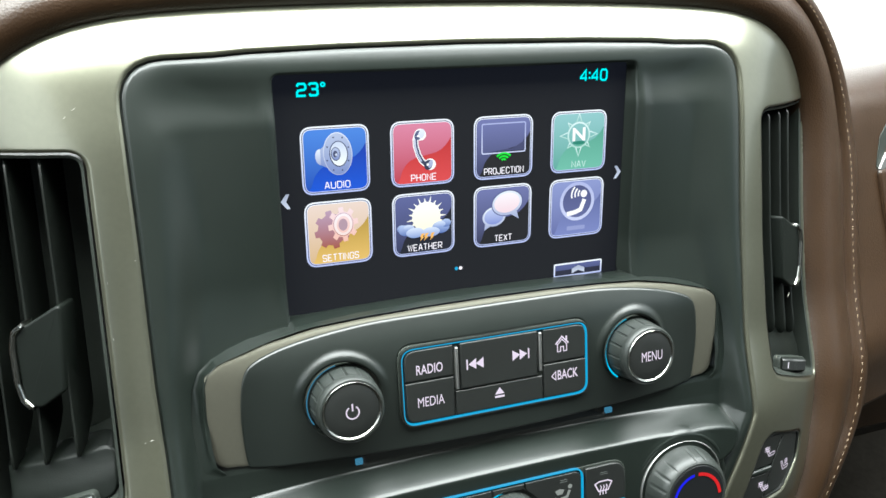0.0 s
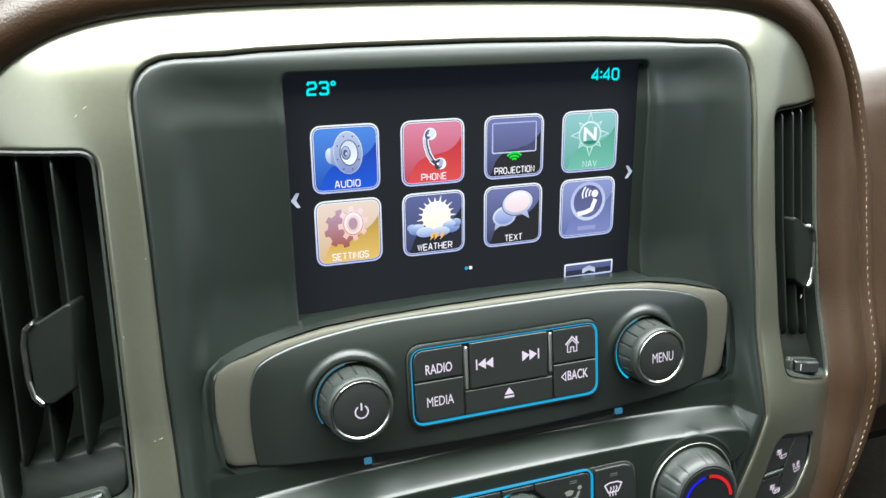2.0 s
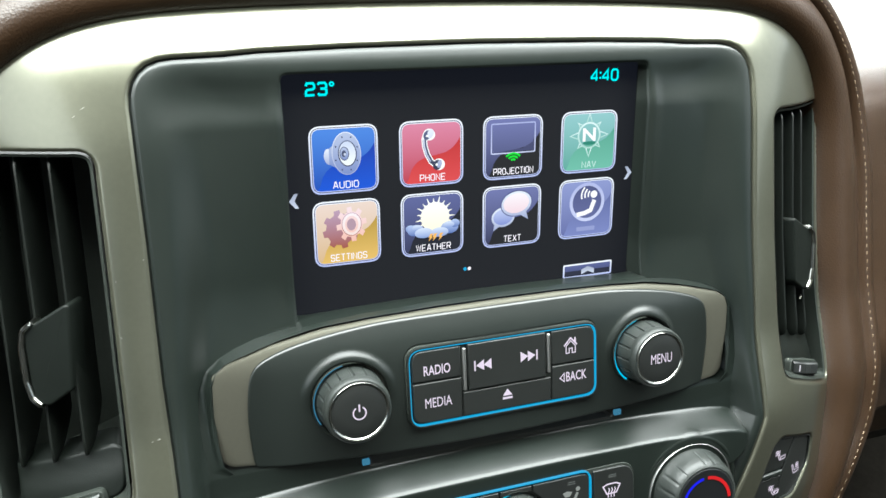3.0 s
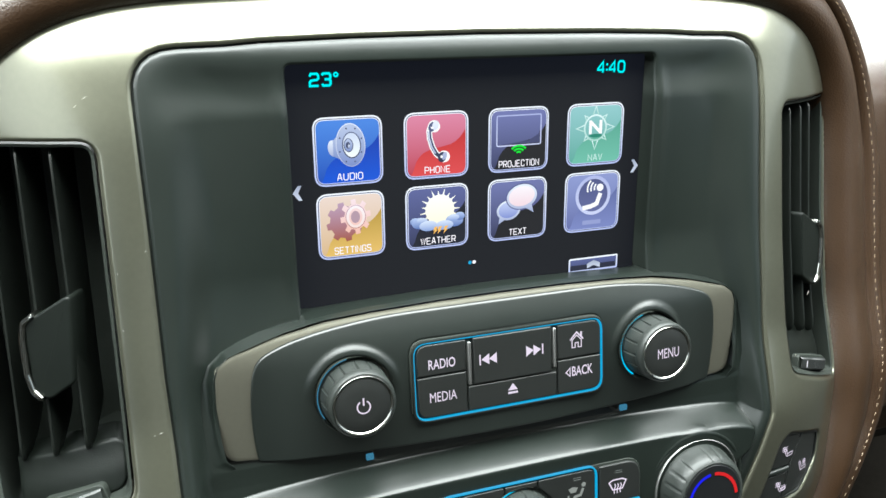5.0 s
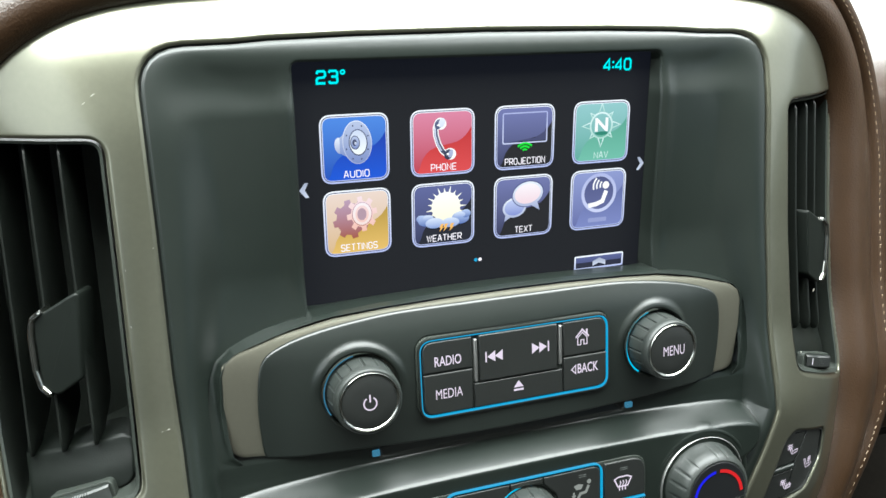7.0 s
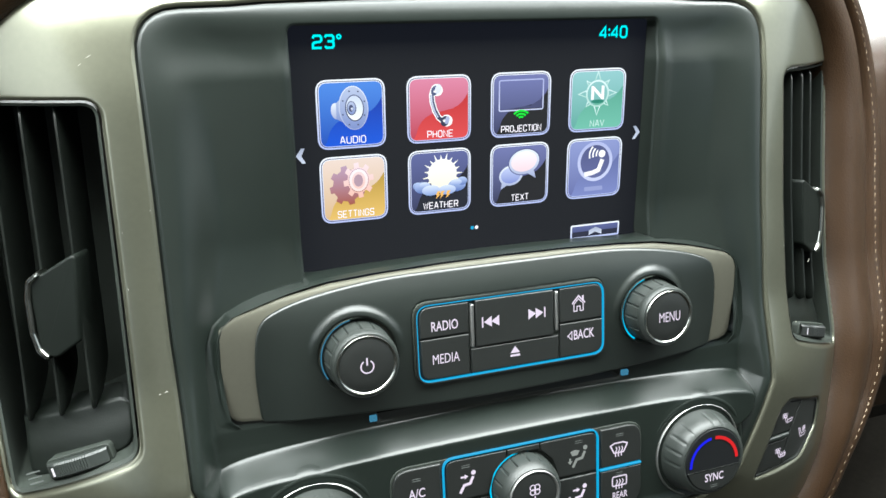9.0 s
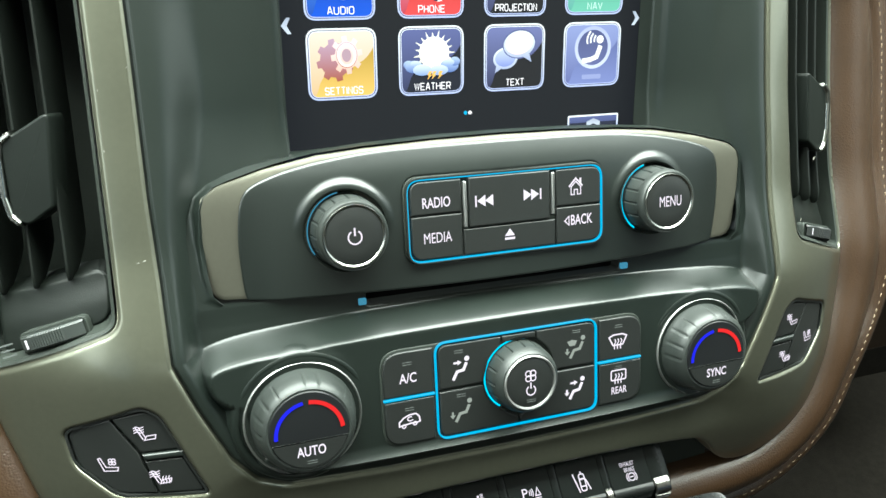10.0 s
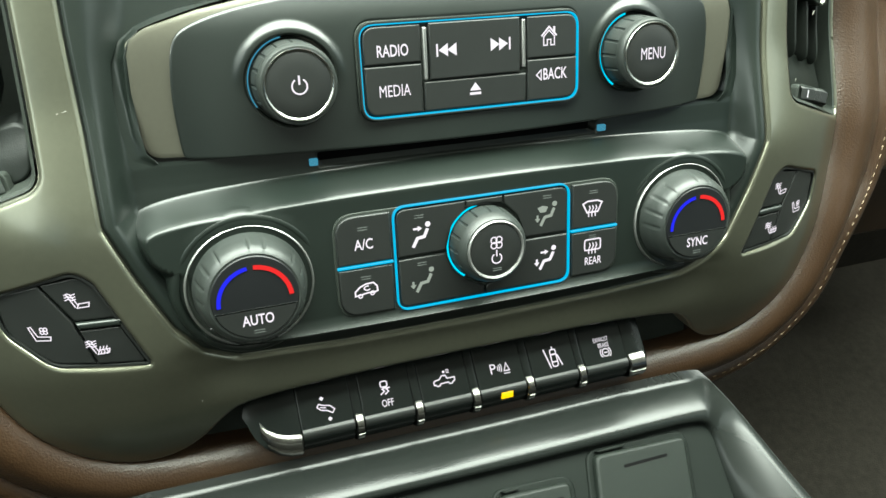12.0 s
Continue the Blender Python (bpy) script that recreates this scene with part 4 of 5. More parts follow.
lit("legend", lambda bm: (stroke(bm, [(29.2, 8.6), (32.6, 12.2), (36.0, 8.6)], 0.7, RB, 0.36), stroke(bm, [(30.2, 8.4), (30.2, 5.0), (31.8, 5.0), (31.8, 7.2), (33.4, 7.2), (33.4, 5.0), (35.0, 5.0), (35.0, 8.4), (32.6, 10.8)], 0.48, RB, 0.37, True), stroke(bm, [(34.9, 12.2), (34.9, 9.8)], 0.9, RB, 0.37)), M_SYMBOL, b)
b = button(radio, RB, arc_loop([(22.8, -16.6), (45.2, -16.6, 5), (45.2, -0.3), (22.8, -0.3)]), label="black push button lettered BACK")
part("legend", letters("BACK", RB, 35.4, -6.4, 10.8, 4.7, 0.36, 0.012), M_SYMBOL, b)
lit("legend", lambda bm: stroke(bm, [(29.0, -4.6), (29.0, -8.6), (26.9, -6.6)], 0.55, RB, 0.36, True), M_SYMBOL, b)
for x, y0, y1 in ((-20.4, -4.4, 15.4), (21.2, -2.8, 15.8)):
    part("divider", key(rounded(x - 0.75, y0, x + 0.75, y1, 0.4, 2), RB, -1.4, 0.9, 0.4), M_DULL_CHROME, radio, "thin satin chrome divider")


def knob(parent, at, r0, r1, depth, cap, flutes, label="ribbed dark rubber knob"):
    """A ribbed grip that tapers to its front, with a bright ring and a cap; returns the grip."""

    def ribbed(a, r, c):
        if c < depth * 0.12 or c > depth * 0.93:
            return r
        k = (a * flutes / (2 * math.pi)) % 1.0
        return r - (0.75 if k < 0.16 and c < depth * 0.7 else 0.0) * smooth(0.12 * depth, 0.3 * depth, c)

    prof = [(r0 + 0.6, -2.5), (r0 + 0.6, 0.6), (r0, 1.4), (r0 - 0.1, depth * 0.25), (r0 - 0.35, depth * 0.55), (r0 - 0.6, depth * 0.66), (r0 - 0.8, depth * 0.72), ((r0 + r1) / 2 + 0.4, depth * 0.80), (r1 + 0.9, depth * 0.94), (r1 + 0.2, depth), (cap + 1.0, depth + 0.05)]
    g = part("knob", lathe(prof, at, flutes * 12, ribbed, closed_top=True), M_RUBBER, parent, label, sharp=30)
    return g


for s, name in ((-1, "power"), (1, "menu")):
    kp = plane(K_AT[0] if s < 0 else K_AT[1], -110.8, 39.0, 6.0)
    g = knob(radio, kp, 15.0, 13.2, 15.0, 11.2, 16, label="ribbed dark knob with %s cap" % name)
    part("well", lathe([(17.0, 3.0), (16.4, 1.0), (16.2, -1.5), (14, -2.0)], kp, 64, closed_top=False), M_BLACK, g)
    part("chrome_ring", lathe([(12.8, 14.4), (12.75, 15.4), (12.5, 15.75), (12.2, 15.7), (11.6, 15.2), (11.3, 14.6)], kp, 64, closed_top=False), M_CHROME, g, "thin polished chrome ring")
    part("cap", lathe([(11.5, 14.4), (11.4, 15.1), (10.9, 15.3), (6, 15.45), (0.5, 15.5)], kp, 48), M_BUTTON, g)
    half = oval(0, 0, 16.1, 16.1, 40, 105, 235) if s > 0 else oval(0, 0, 16.1, 16.1, 40, 100, 212)
    lit("light_arc", lambda bm: stroke(bm, half, 0.8 if s > 0 else 0.5, kp, 1.3), M_ARC if s > 0 else M_BLUE_SOFT, g, "glowing blue arc")
    if s < 0:
        lit("legend", lambda bm: (stroke(bm, oval(0, -0.4, 2.7, 2.7, 24, 122, 418), 0.6, kp, 15.75), stroke(bm, [(0, 3.4), (0, 0.2)], 0.7, kp, 15.75)), M_SYMBOL, g)
    else:
        part("legend", letters("MENU", kp, 0.4, 0.2, 11.4, 4.7, 15.75), M_SYMBOL, g)

# ---- disc slot ----
slot = thing("disc_slot", 0, -144.5, 32, "narrow black disc slot with two small blue lamps", "disc slot")
part("slot_mouth", slab(bmesh.new(), rounded(-66, -148, 66.0, -139.4, 1.0, 3), flat, 24, 29.0, 0.3), M_SLIT, slot)
for x0, x1 in ((-66.8, -63.4), (61.6, 65.4)):
    part("slot_lamp", slab(bmesh.new(), rounded(x0, -145.4, x1, -142.6, 0.5, 2), flat, 34, 37.3, 0.4), M_BLUE_SOFT, slot, "small blue lamp")

# ---- climate panel ----
climate = thing("climate_control_panel", 0, -182, 57, "dark climate control panel with three knobs and lit buttons", "climate panel")
CP = plane(-0.3, -182.0, 57.2, 5.7)
FASCIA = soften(mirrored([(0, -146.8), (60, -147.3), (100, -148.8), (119, -150.4), (131, -153.0), (136.4, -158.0), (136.0, -166), (130.4, -180), (121.4, -198), (112.6, -206), (101, -209.0), (60, -209.8), (0, -210.2)]), 3)


def fascia_height(u, v, d):
    """A flat face that falls off steeply at its rim, hollowed at the foot."""
    face = 56.0 + (-182 - v) * 0.10
    face += 0.078 * max(0.0, -201.5 - v) ** 2
    foot = smooth(-196, -203, v)
    low = bed(v) - 0.3
    x = d - 0.9
    top = smooth(-178, -168, v)
    rise = low + (1.1 + 1.9 * top + 6.0 * foot) * 0.5 * (x + math.sqrt(x * x + 0.6))
    k = 5.0 - 1.9 * top - 3.8 * foot
    b = min(max(0.5 + 0.5 * (face - rise) / k, 0.0), 1.0)
    w = face + (rise - face) * b - k * b * (1 - b)
    r = min(math.hypot(u + 96.4, v + 183.2), math.hypot(u - 95.8, v + 183.2))
    return w + max(0.0, 54.6 - w) * smooth(31, 24.5, r)


part("fascia", sheet(FASCIA, [], fascia_height, 2.3, 0, 3, near=(0.3, 0.7, 1.1, 1.6, 2.2, 3.0, 3.9, 4.8, 5.6, 6.4, 7.2, 8.2, 9.6)), M_PLASTIC, climate, "dark satin plastic fascia")
part("button_recess", slab(bmesh.new(), rounded(-63.4, -22.2, 63.4, 21.8, 9), CP, -4, -0.9, 0.4), M_BLACK, climate)
part("light_ring", band(rounded(-39.2, -22.2, 39.2, 22.2, 5.5), 0.75, CP, -1.0, 0.5), M_BLUE, climate, "thin glowing blue ring")
for x0, x1 in ((-62.6, -39.8), (39.8, 62.6)):
    part("light_bar", key(rounded(x0, -0.5, x1, 0.5, 0.3, 2), CP, -1.0, 0.5, 0.3), M_BLUE, climate, "thin glowing blue bar")


def vent_figure(bm, x, y, c, face, feet, screen_mark=False):
    """The seated sign with arrows to the face or the feet."""
    fill(bm, oval(x + 3.4, y + 4.4, 1.15, n=14), CP, c)
    stroke(bm, [(x + 3.2, y + 2.6), (x + 1.7, y - 0.6), (x - 1.2, y - 1.0), (x - 3.2, y - 4.6)], 1.35, CP, c)
    if face:
        stroke(bm, [(x - 2.8, y + 3.0), (x - 0.8, y + 3.0)], 0.9, CP, c)
        fill(bm, [(x - 0.9, y + 4.2), (x + 0.9, y + 3.0), (x - 0.9, y + 1.8)], CP, c)
    if feet:
        stroke(bm, [(x - 4.6, y + 0.2), (x - 4.6, y - 1.4)], 0.9, CP, c)
        fill(bm, [(x - 5.9, y - 1.3), (x - 3.3, y - 1.3), (x - 4.6, y - 3.0)], CP, c)
    if screen_mark:
        fill(bm, [(x - 4.6, y + 3.4), (x - 2.2, y + 4.1), (x + 0.4, y + 3.4), (x - 0.8, y + 1.2), (x - 3.4, y + 1.2)], CP, c)


def dash_mark(parent, x, y, w=4.0):
    lit("indicator", lambda bm: (stroke(bm, [(x - w / 2, y + 0.5), (x + w / 2, y + 0.5)], 0.35, CP, 0.36), stroke(bm, [(x - w / 2, y - 0.5), (x + w / 2, y - 0.5)], 0.35, CP, 0.36)), M_FAINT, parent)


b = button(climate, CP, arc_loop([(-62.4, 1.0), (-40.2, 1.0), (-40.2, 20.6), (-62.4, 20.6, 8)]), label="black push button lettered A/C")
part("legend", letters("A/C", CP, -51.6, 9.0, 7.6, 4.4, 0.36, 0.01), M_SYMBOL, b)
dash_mark(b, -51.6, 15.4)
b = button(climate, CP, arc_loop([(-62.4, -20.6, 8), (-40.2, -20.6), (-40.2, -1.0), (-62.4, -1.0)]), label="black push button with recirculation car symbol")
lit("legend", lambda bm: (stroke(bm, [(-56.4, -10.4), (-54.4, -8.6), (-52.0, -7.6), (-48.8, -7.4), (-47.4, -9.0), (-47.2, -11.2), (-49.0, -11.6), (-51.0, -11.4), (-53.6, -11.8), (-56.4, -12.2)], 0.65, CP, 0.36, True), stroke(bm, oval(-51.4, -9.4, 1.3, 0.9, 10, 60, 330), 0.5, CP, 0.37), stroke(bm, oval(-54.4, -12.4, 0.8, 0.8, 8), 0.5, CP, 0.36, True), stroke(bm, oval(-49.4, -11.8, 0.8, 0.8, 8), 0.5, CP, 0.36, True)), M_SYMBOL, b)
dash_mark(b, -51.6, -5.0)
b = button(climate, CP, arc_loop([(-37.8, 1.0), (-17.4, 1.0), (-14.5, 11.4), (-8.6, 17.4), (-8.6, 20.6), (-37.8, 20.6, 4)]), label="black push button with face vent symbol")
lit("legend", lambda bm: vent_figure(bm, -28.2, 9.0, 0.36, True, False), M_SYMBOL, b)
dash_mark(b, -28.4, 17.0)
b = button(climate, CP, arc_loop([(-37.8, -20.6, 4), (-1.0, -20.6), (-1.0, -17.6), (-8.6, -13.4), (-15.0, -7.4), (-17.4, -0.2), (-37.8, -0.2)]), label="black push button with dim floor vent symbol")
lit("legend", lambda bm: vent_figure(bm, -27.6, -10.4, 0.36, False, True), M_DIM, b)
dash_mark(b, -28.0, -3.0)
b = button(climate, CP, arc_loop([(-8.0, 17.8), (8.0, 17.8), (8.0, 20.6), (-8.0, 20.6)]), label="narrow black strip above the fan knob")
b = button(climate, CP, arc_loop([(17.4, 1.0), (37.8, 1.0), (37.8, 20.6, 4), (8.6, 20.6), (8.6, 17.4), (14.5, 11.4)]), label="black push button with dim floor and windscreen symbol")
lit("legend", lambda bm: vent_figure(bm, 28.4, 9.6, 0.36, False, True, True), M_DIM, b)
dash_mark(b, 28.4, 17.4)
b = button(climate, CP, arc_loop([(17.4, -0.2), (15.0, -7.4), (8.6, -13.4), (-0.2, -17.6), (-0.2, -20.6), (37.8, -20.6, 4), (37.8, -0.2)]), label="black push button with face and floor vent symbol")
lit("legend", lambda bm: vent_figure(bm, 28.0, -10.0, 0.36, True, True), M_SYMBOL, b)
b = button(climate, CP, arc_loop([(40.2, 1.0), (62.4, 1.0), (62.4, 20.6, 8), (40.2, 20.6)]), label="black push button with windscreen defrost symbol")


def defrost(bm, x, y, rear=False):
    if rear:
        stroke(bm, rounded(x - 3.9, y - 1.6, x + 3.9, y + 3.2, 0.8, 2), 0.65, CP, 0.36, True)
    else:
        stroke(bm, [(x - 4.6, y + 2.6), (x - 2.4, y + 3.6), (x + 2.4, y + 3.6), (x + 4.6, y + 2.6), (x + 2.6, y - 1.4), (x - 2.6, y - 1.4)], 0.7, CP, 0.36, True)
    for k in (-1.6, 0, 1.6):
        stroke(bm, [(x + k, y + 1.6), (x + k + 0.5, y + 0.4), (x + k - 0.3, y - 1.2), (x + k - 0.2, y - 3.4)], 0.55, CP, 0.37)


lit("legend", lambda bm: defrost(bm, 50.0, 9.0), M_SYMBOL, b)
dash_mark(b, 50.4, 16.6)
b = button(climate, CP, arc_loop([(40.2, -20.6), (62.4, -20.6, 8), (62.4, -1.0), (40.2, -1.0)]), label="black push button lettered REAR")
lit("legend", lambda bm: defrost(bm, 50.4, -8.0, True), M_SYMBOL, b)
part("legend", letters("REAR", CP, 50.8, -14.6, 8.2, 3.5, 0.36, 0.008), M_SYMBOL, b)
dash_mark(b, 50.4, -3.4, 3.4)

fk = plane(-0.6, -180.2, 55.0, 6.0)
g = knob(climate, fk, 15.6, 12.6, 13.6, 11.2, 16, label="ribbed dark fan knob with power cap")
part("well", lathe([(17.4, 3.0), (16.8, 1.2), (16.4, -0.5), (15, -1.0)], fk, 64, closed_top=False), M_BLACK, g)
part("chrome_ring", lathe([(12.4, 13.2), (12.3, 14.1), (11.9, 14.5), (11.3, 14.2), (11.0, 13.4)], fk, 64, closed_top=False), M_DULL_CHROME, g, "thin satin chrome ring")
part("cap", lathe([(11.1, 13.0), (11.0, 13.7), (10.5, 13.9), (6, 14.0), (0.5, 14.05)], fk, 48), M_BUTTON, g)
lit("light_arc", lambda bm: stroke(bm, oval(0, 0, 16.4, 16.4, 40, 80, 235), 0.8, fk, 2.0), M_ARC, g, "glowing blue arc")
for a in (45, 135, 225, 315):
    lit("legend", lambda bm: stroke(bm, oval(1.55 * math.cos(radians(a)), 3.2 + 1.55 * math.sin(radians(a)), 1.3, 1.3, 12), 0.5, fk, 14.3, True), M_SYMBOL, g)
lit("legend", lambda bm: (stroke(bm, oval(0, -3.4, 2.1, 2.1, 20, 122, 418), 0.55, fk, 14.3), stroke(bm, [(0, 0.2), (0, -2.6)], 0.6, fk, 14.3)), M_SYMBOL, g)

lit("indicator", lambda bm: (stroke(bm, [(-2, -7.6), (2, -7.6)], 0.35, fk, 14.3), stroke(bm, [(-2, -8.5), (2, -8.5)], 0.35, fk, 14.3)), M_FAINT, g)
M_DIM_EDGE = material("edge_line", (0.10, 0.105, 0.10), 0.4, vary=0.1)
M_CAP = material("knob_cap", (0.006, 0.0065, 0.007), 0.3, vary=0.1, spec=0.25)
for s, word, ww in ((-1, "AUTO", 11.6), (1, "SYNC", 10.8)):
    kp = plane(-96.4 if s < 0 else 95.8, -183.2, 55.0, 6.0)
    g = part("knob", lathe([(21.4, -2.0), (21.4, 2.4), (20.8, 3.6), (20.2, 7.6), (19.4, 10.6), (18.2, 12.8), (16.8, 13.7), (16.0, 13.5)], kp, 20 * 10, lambda a, r, c: r - (0.55 if ((a * 20 / (2 * math.pi)) % 1.0) < 0.1 and 4 < c < 12 else 0.0), closed_top=True), M_RUBBER, climate, "large ribbed dark temperature knob lettered " + word, sharp=30)
    part("chrome_ring", lathe([(24.3, 0.6), (24.2, 1.8), (23.8, 2.2), (23.4, 1.8), (23.2, 0.6)], kp, 72, closed_top=False), M_DULL_CHROME, g, "thin satin chrome ring")
    cp = plane(-96.4 if s < 0 else 95.8, -183.2, 55.2, 2.0)
    part("collar", lathe([(30.6, -8.0), (29.8, -3.4), (28.9, -1.2), (27.9, -0.1), (26.8, 0.2), (26.0, 0.0), (25.3, -0.6), (24.9, -1.8)], cp, 96, closed_top=False), M_PLASTIC, g, "soft collar round the knob")
    part("well", lathe([(23.4, 1.6), (22.6, 0.4), (21.4, 0.0)], kp, 64, closed_top=False), M_BLACK, g)
    cap = part("cap", lathe([(16.1, 12.9), (16.0, 13.6), (15.6, 13.9), (8, 14.0), (0.5, 14.0)], kp, 64), M_CAP, g)
    low = [(-15.2, -4.6)] + [p for p in oval(0, 0, 15.7, 15.7, 48, 197, 343)] + [(15.2, -4.6)]
    lit("split_line", lambda bm: stroke(bm, [(-15.0, -4.3), (15.0, -4.3)], 0.4, kp, 14.3), M_DIM_EDGE, g)
    part("cap_button", key(low, kp, 13.1, 14.5, 0.3), M_BUTTON, g)
    part("legend", letters(word, kp, 0.0, -8.4, ww, 4.2, 14.6, 0.014), M_SYMBOL, g)
    lit("cold_scale", lambda bm: stroke(bm, oval(0, -1.6, 13.3, 13.3, 24, 98, 182), 1.5, kp, 14.25), M_COLD, g, "glowing blue arc")
    lit("hot_scale", lambda bm: stroke(bm, oval(0, -1.6, 13.3, 13.3, 24, 4, 88), 1.7, kp, 14.25), M_HOT, g, "glowing red arc")
    lit("indicator", lambda bm: (stroke(bm, [(-2, -12.6), (2, -12.6)], 0.35, kp, 14.6), stroke(bm, [(-2, -13.6), (2, -13.6)], 0.35, kp, 14.6)), M_FAINT, g)

# ---- air vents ----




def air_vent(s):
    fl = (lambda lp: lp) if s > 0 else flip
    v = thing("air_vent", s * 185, -75, 10, "black dashboard air vent with upright slats and chrome-edged tab", "air vent", "dashboard air vents")
    # the lining goes straight back from the opening
    bm = bmesh.new()
    lp = ccw(resample(fl(inset(VENT_EDGE, 0.9)), 6))
    n = len(lp)
    rows = [[bm.verts.new(P(x, y, frame_height(x, y) - 1.6)) for x, y in lp], [bm.verts.new(P(x, y, frame_height(x, y) - 2.6)) for x, y in inset(lp, 1.2)], [bm.verts.new(P(x, y, -38)) for x, y in inset(lp, 3.0)]]
    for p, q in zip(rows, rows[1:]):
        for i in range(n):
            bm.faces.new([p[i], p[(i + 1) % n], q[(i + 1) % n], q[i]])
    bm.faces.new(rows[-1])
    part("lining", bm, M_BLACK, v)
    low = fl(arc_loop([(163.4, -119.5, 5), (164.2, -138.6, 8), (205.5, -154.0, 4), (206.5, -131)]))

    def plate(u, w2, d):
        k = smooth(-122, -132, w2 + 0.28 * (abs(u) - 163))
        return frame_height(u, w2) - 11.5 + 2.0 * k

    part("lower_plate", sheet(low, [], plate, 3.0, 1.5, 14), M_PLATE, v, "dark plate under the slats")
    for k in range(3):
        u0 = s * (178.0 + 12.8 * k) if s < 0 else 173.0 + 11.5 * k
        # a thin blade that follows the curve of the opening, its foot cut to a point
        bm = bmesh.new()
        foot = -124.0 - 3.4 * k
        cuts = [(-5, 3.0, 26.0), (-6, 1.2, 26.0), (-8, 0.0, 26.0)] + [(y, 0.0, 26.0) for y in np.linspace(-20, foot + 12, 14)]
        cuts += [(foot + 7.5, 0.2, 21.0), (foot + 4.0, 0.9, 15.0), (foot + 1.6, 2.2, 11.0), (foot, 4.6, 8.0)]
        rows = []
        for y, back, depth in cuts:
            front = frame_height(u0, y) - 4.4 - back
            lean = -s * 0.10
            row = []
            for du, dw in ((-0.75, -depth), (-0.75, -1.0), (-0.35, -0.2), (0.35, -0.2), (0.75, -1.0), (0.75, -depth)):
                row.append(bm.verts.new(P(u0 + du - lean * dw * 2.2, y, front + dw)))
            rows.append(row)
        for p, q in zip(rows, rows[1:]):
            for j in range(5):
                bm.faces.new([p[j], p[j + 1], q[j + 1], q[j]])
        part("slat", bm, M_VENT, v)
    # the tab
    w0 = frame_height(186, -72) - 2.0
    tp = plane(s * 186, -82.0, w0, 6.0, s * 18)
    t = part("tab", key(arc_loop([(s * -9.0, -13.0, 3), (s * 1.0, -20.0, 4), (s * 7.0, -17.5, 3), (s * 8.6, 11.5, 4), (s * -10.5, 23.0, 2)]), tp, -9, 4.5, 0.9), M_PLATE, v, "black paddle tab")
    part("tab_edge", key([(s * x, y) for x, y in arc_loop([(3.4, -20.6, 0.8), (7.8, -18.0, 3), (10.2, -9, 4), (10.8, 5, 4), (9.4, 12.4, 3), (4.4, 16.2, 0.8), (4.0, 13.8, 0.8), (7.2, 10.6, 2), (8.0, 5, 3), (7.6, -9, 3), (6.0, -15.4, 2), (3.2, -18.4, 0.8)])], tp, -3, 6.0, 1.5), M_CHROME, t, "polished chrome edge")
    # thumb wheel
    wc = plane(s * 184, -143.4, frame_height(184, -143) - 9.0, 10, s * 18)
    tilt = radians(-s * 16)
    wp = lambda a, b2, c: wc(a * math.cos(tilt) - b2 * math.sin(tilt), a * math.sin(tilt) + b2 * math.cos(tilt), c)
    part("wheel_slot", key(rounded(-13.5, -4.6, 13.5, 4.6, 3), wp, -3, 3.6, 0.4), M_BLACK, v)
    bm = bmesh.new()
    n = 48
    rows = []
    for i in range(n + 1):
        x = -12.4 + 24.8 * i / n
        h = 3.2 + 4.6 * math.sqrt(max(0.0, 1 - (x / 13.4) ** 2)) + (0.25 if (i % 2 and x * s < 9 and x * s > -5) else 0)
        rows.append([bm.verts.new(P(*wp(x, y, hh))) for y, hh in ((-3.4, 0.5), (-3.2, h - 0.8), (-2.4, h), (2.4, h), (3.2, h - 0.8), (3.4, 0.5))])
    for p, q in zip(rows, rows[1:]):
        for j in range(5):
            bm.faces.new([p[j], p[j + 1], q[j + 1], q[j]])
    wheel = part("thumb_wheel", bm, M_RUBBER if s < 0 else M_BUTTON, v, "grey ribbed thumb wheel")
    # The white mark is given a glowing material, though it is no lamp.
    lit("wheel_mark", lambda bm: fill(bm, [(-10.2, -1.8), (-9.3, -1.8), (-9.3, 1.8), (-10.2, 1.8)], wp, 6.9), M_WHITE, wheel)
    for k in range(3 if s < 0 else 0):
        lit("flow_mark", lambda bm: stroke(bm, [(15.4 * -s * -1, -2.4 + 2.2 * k), (21.0 * s, -2.4 + 2.2 * k)], 0.6, wp, 5.4), M_FAINT, v)
    return v


air_vent(-1)
air_vent(1)

# ---- seat heater switches ----


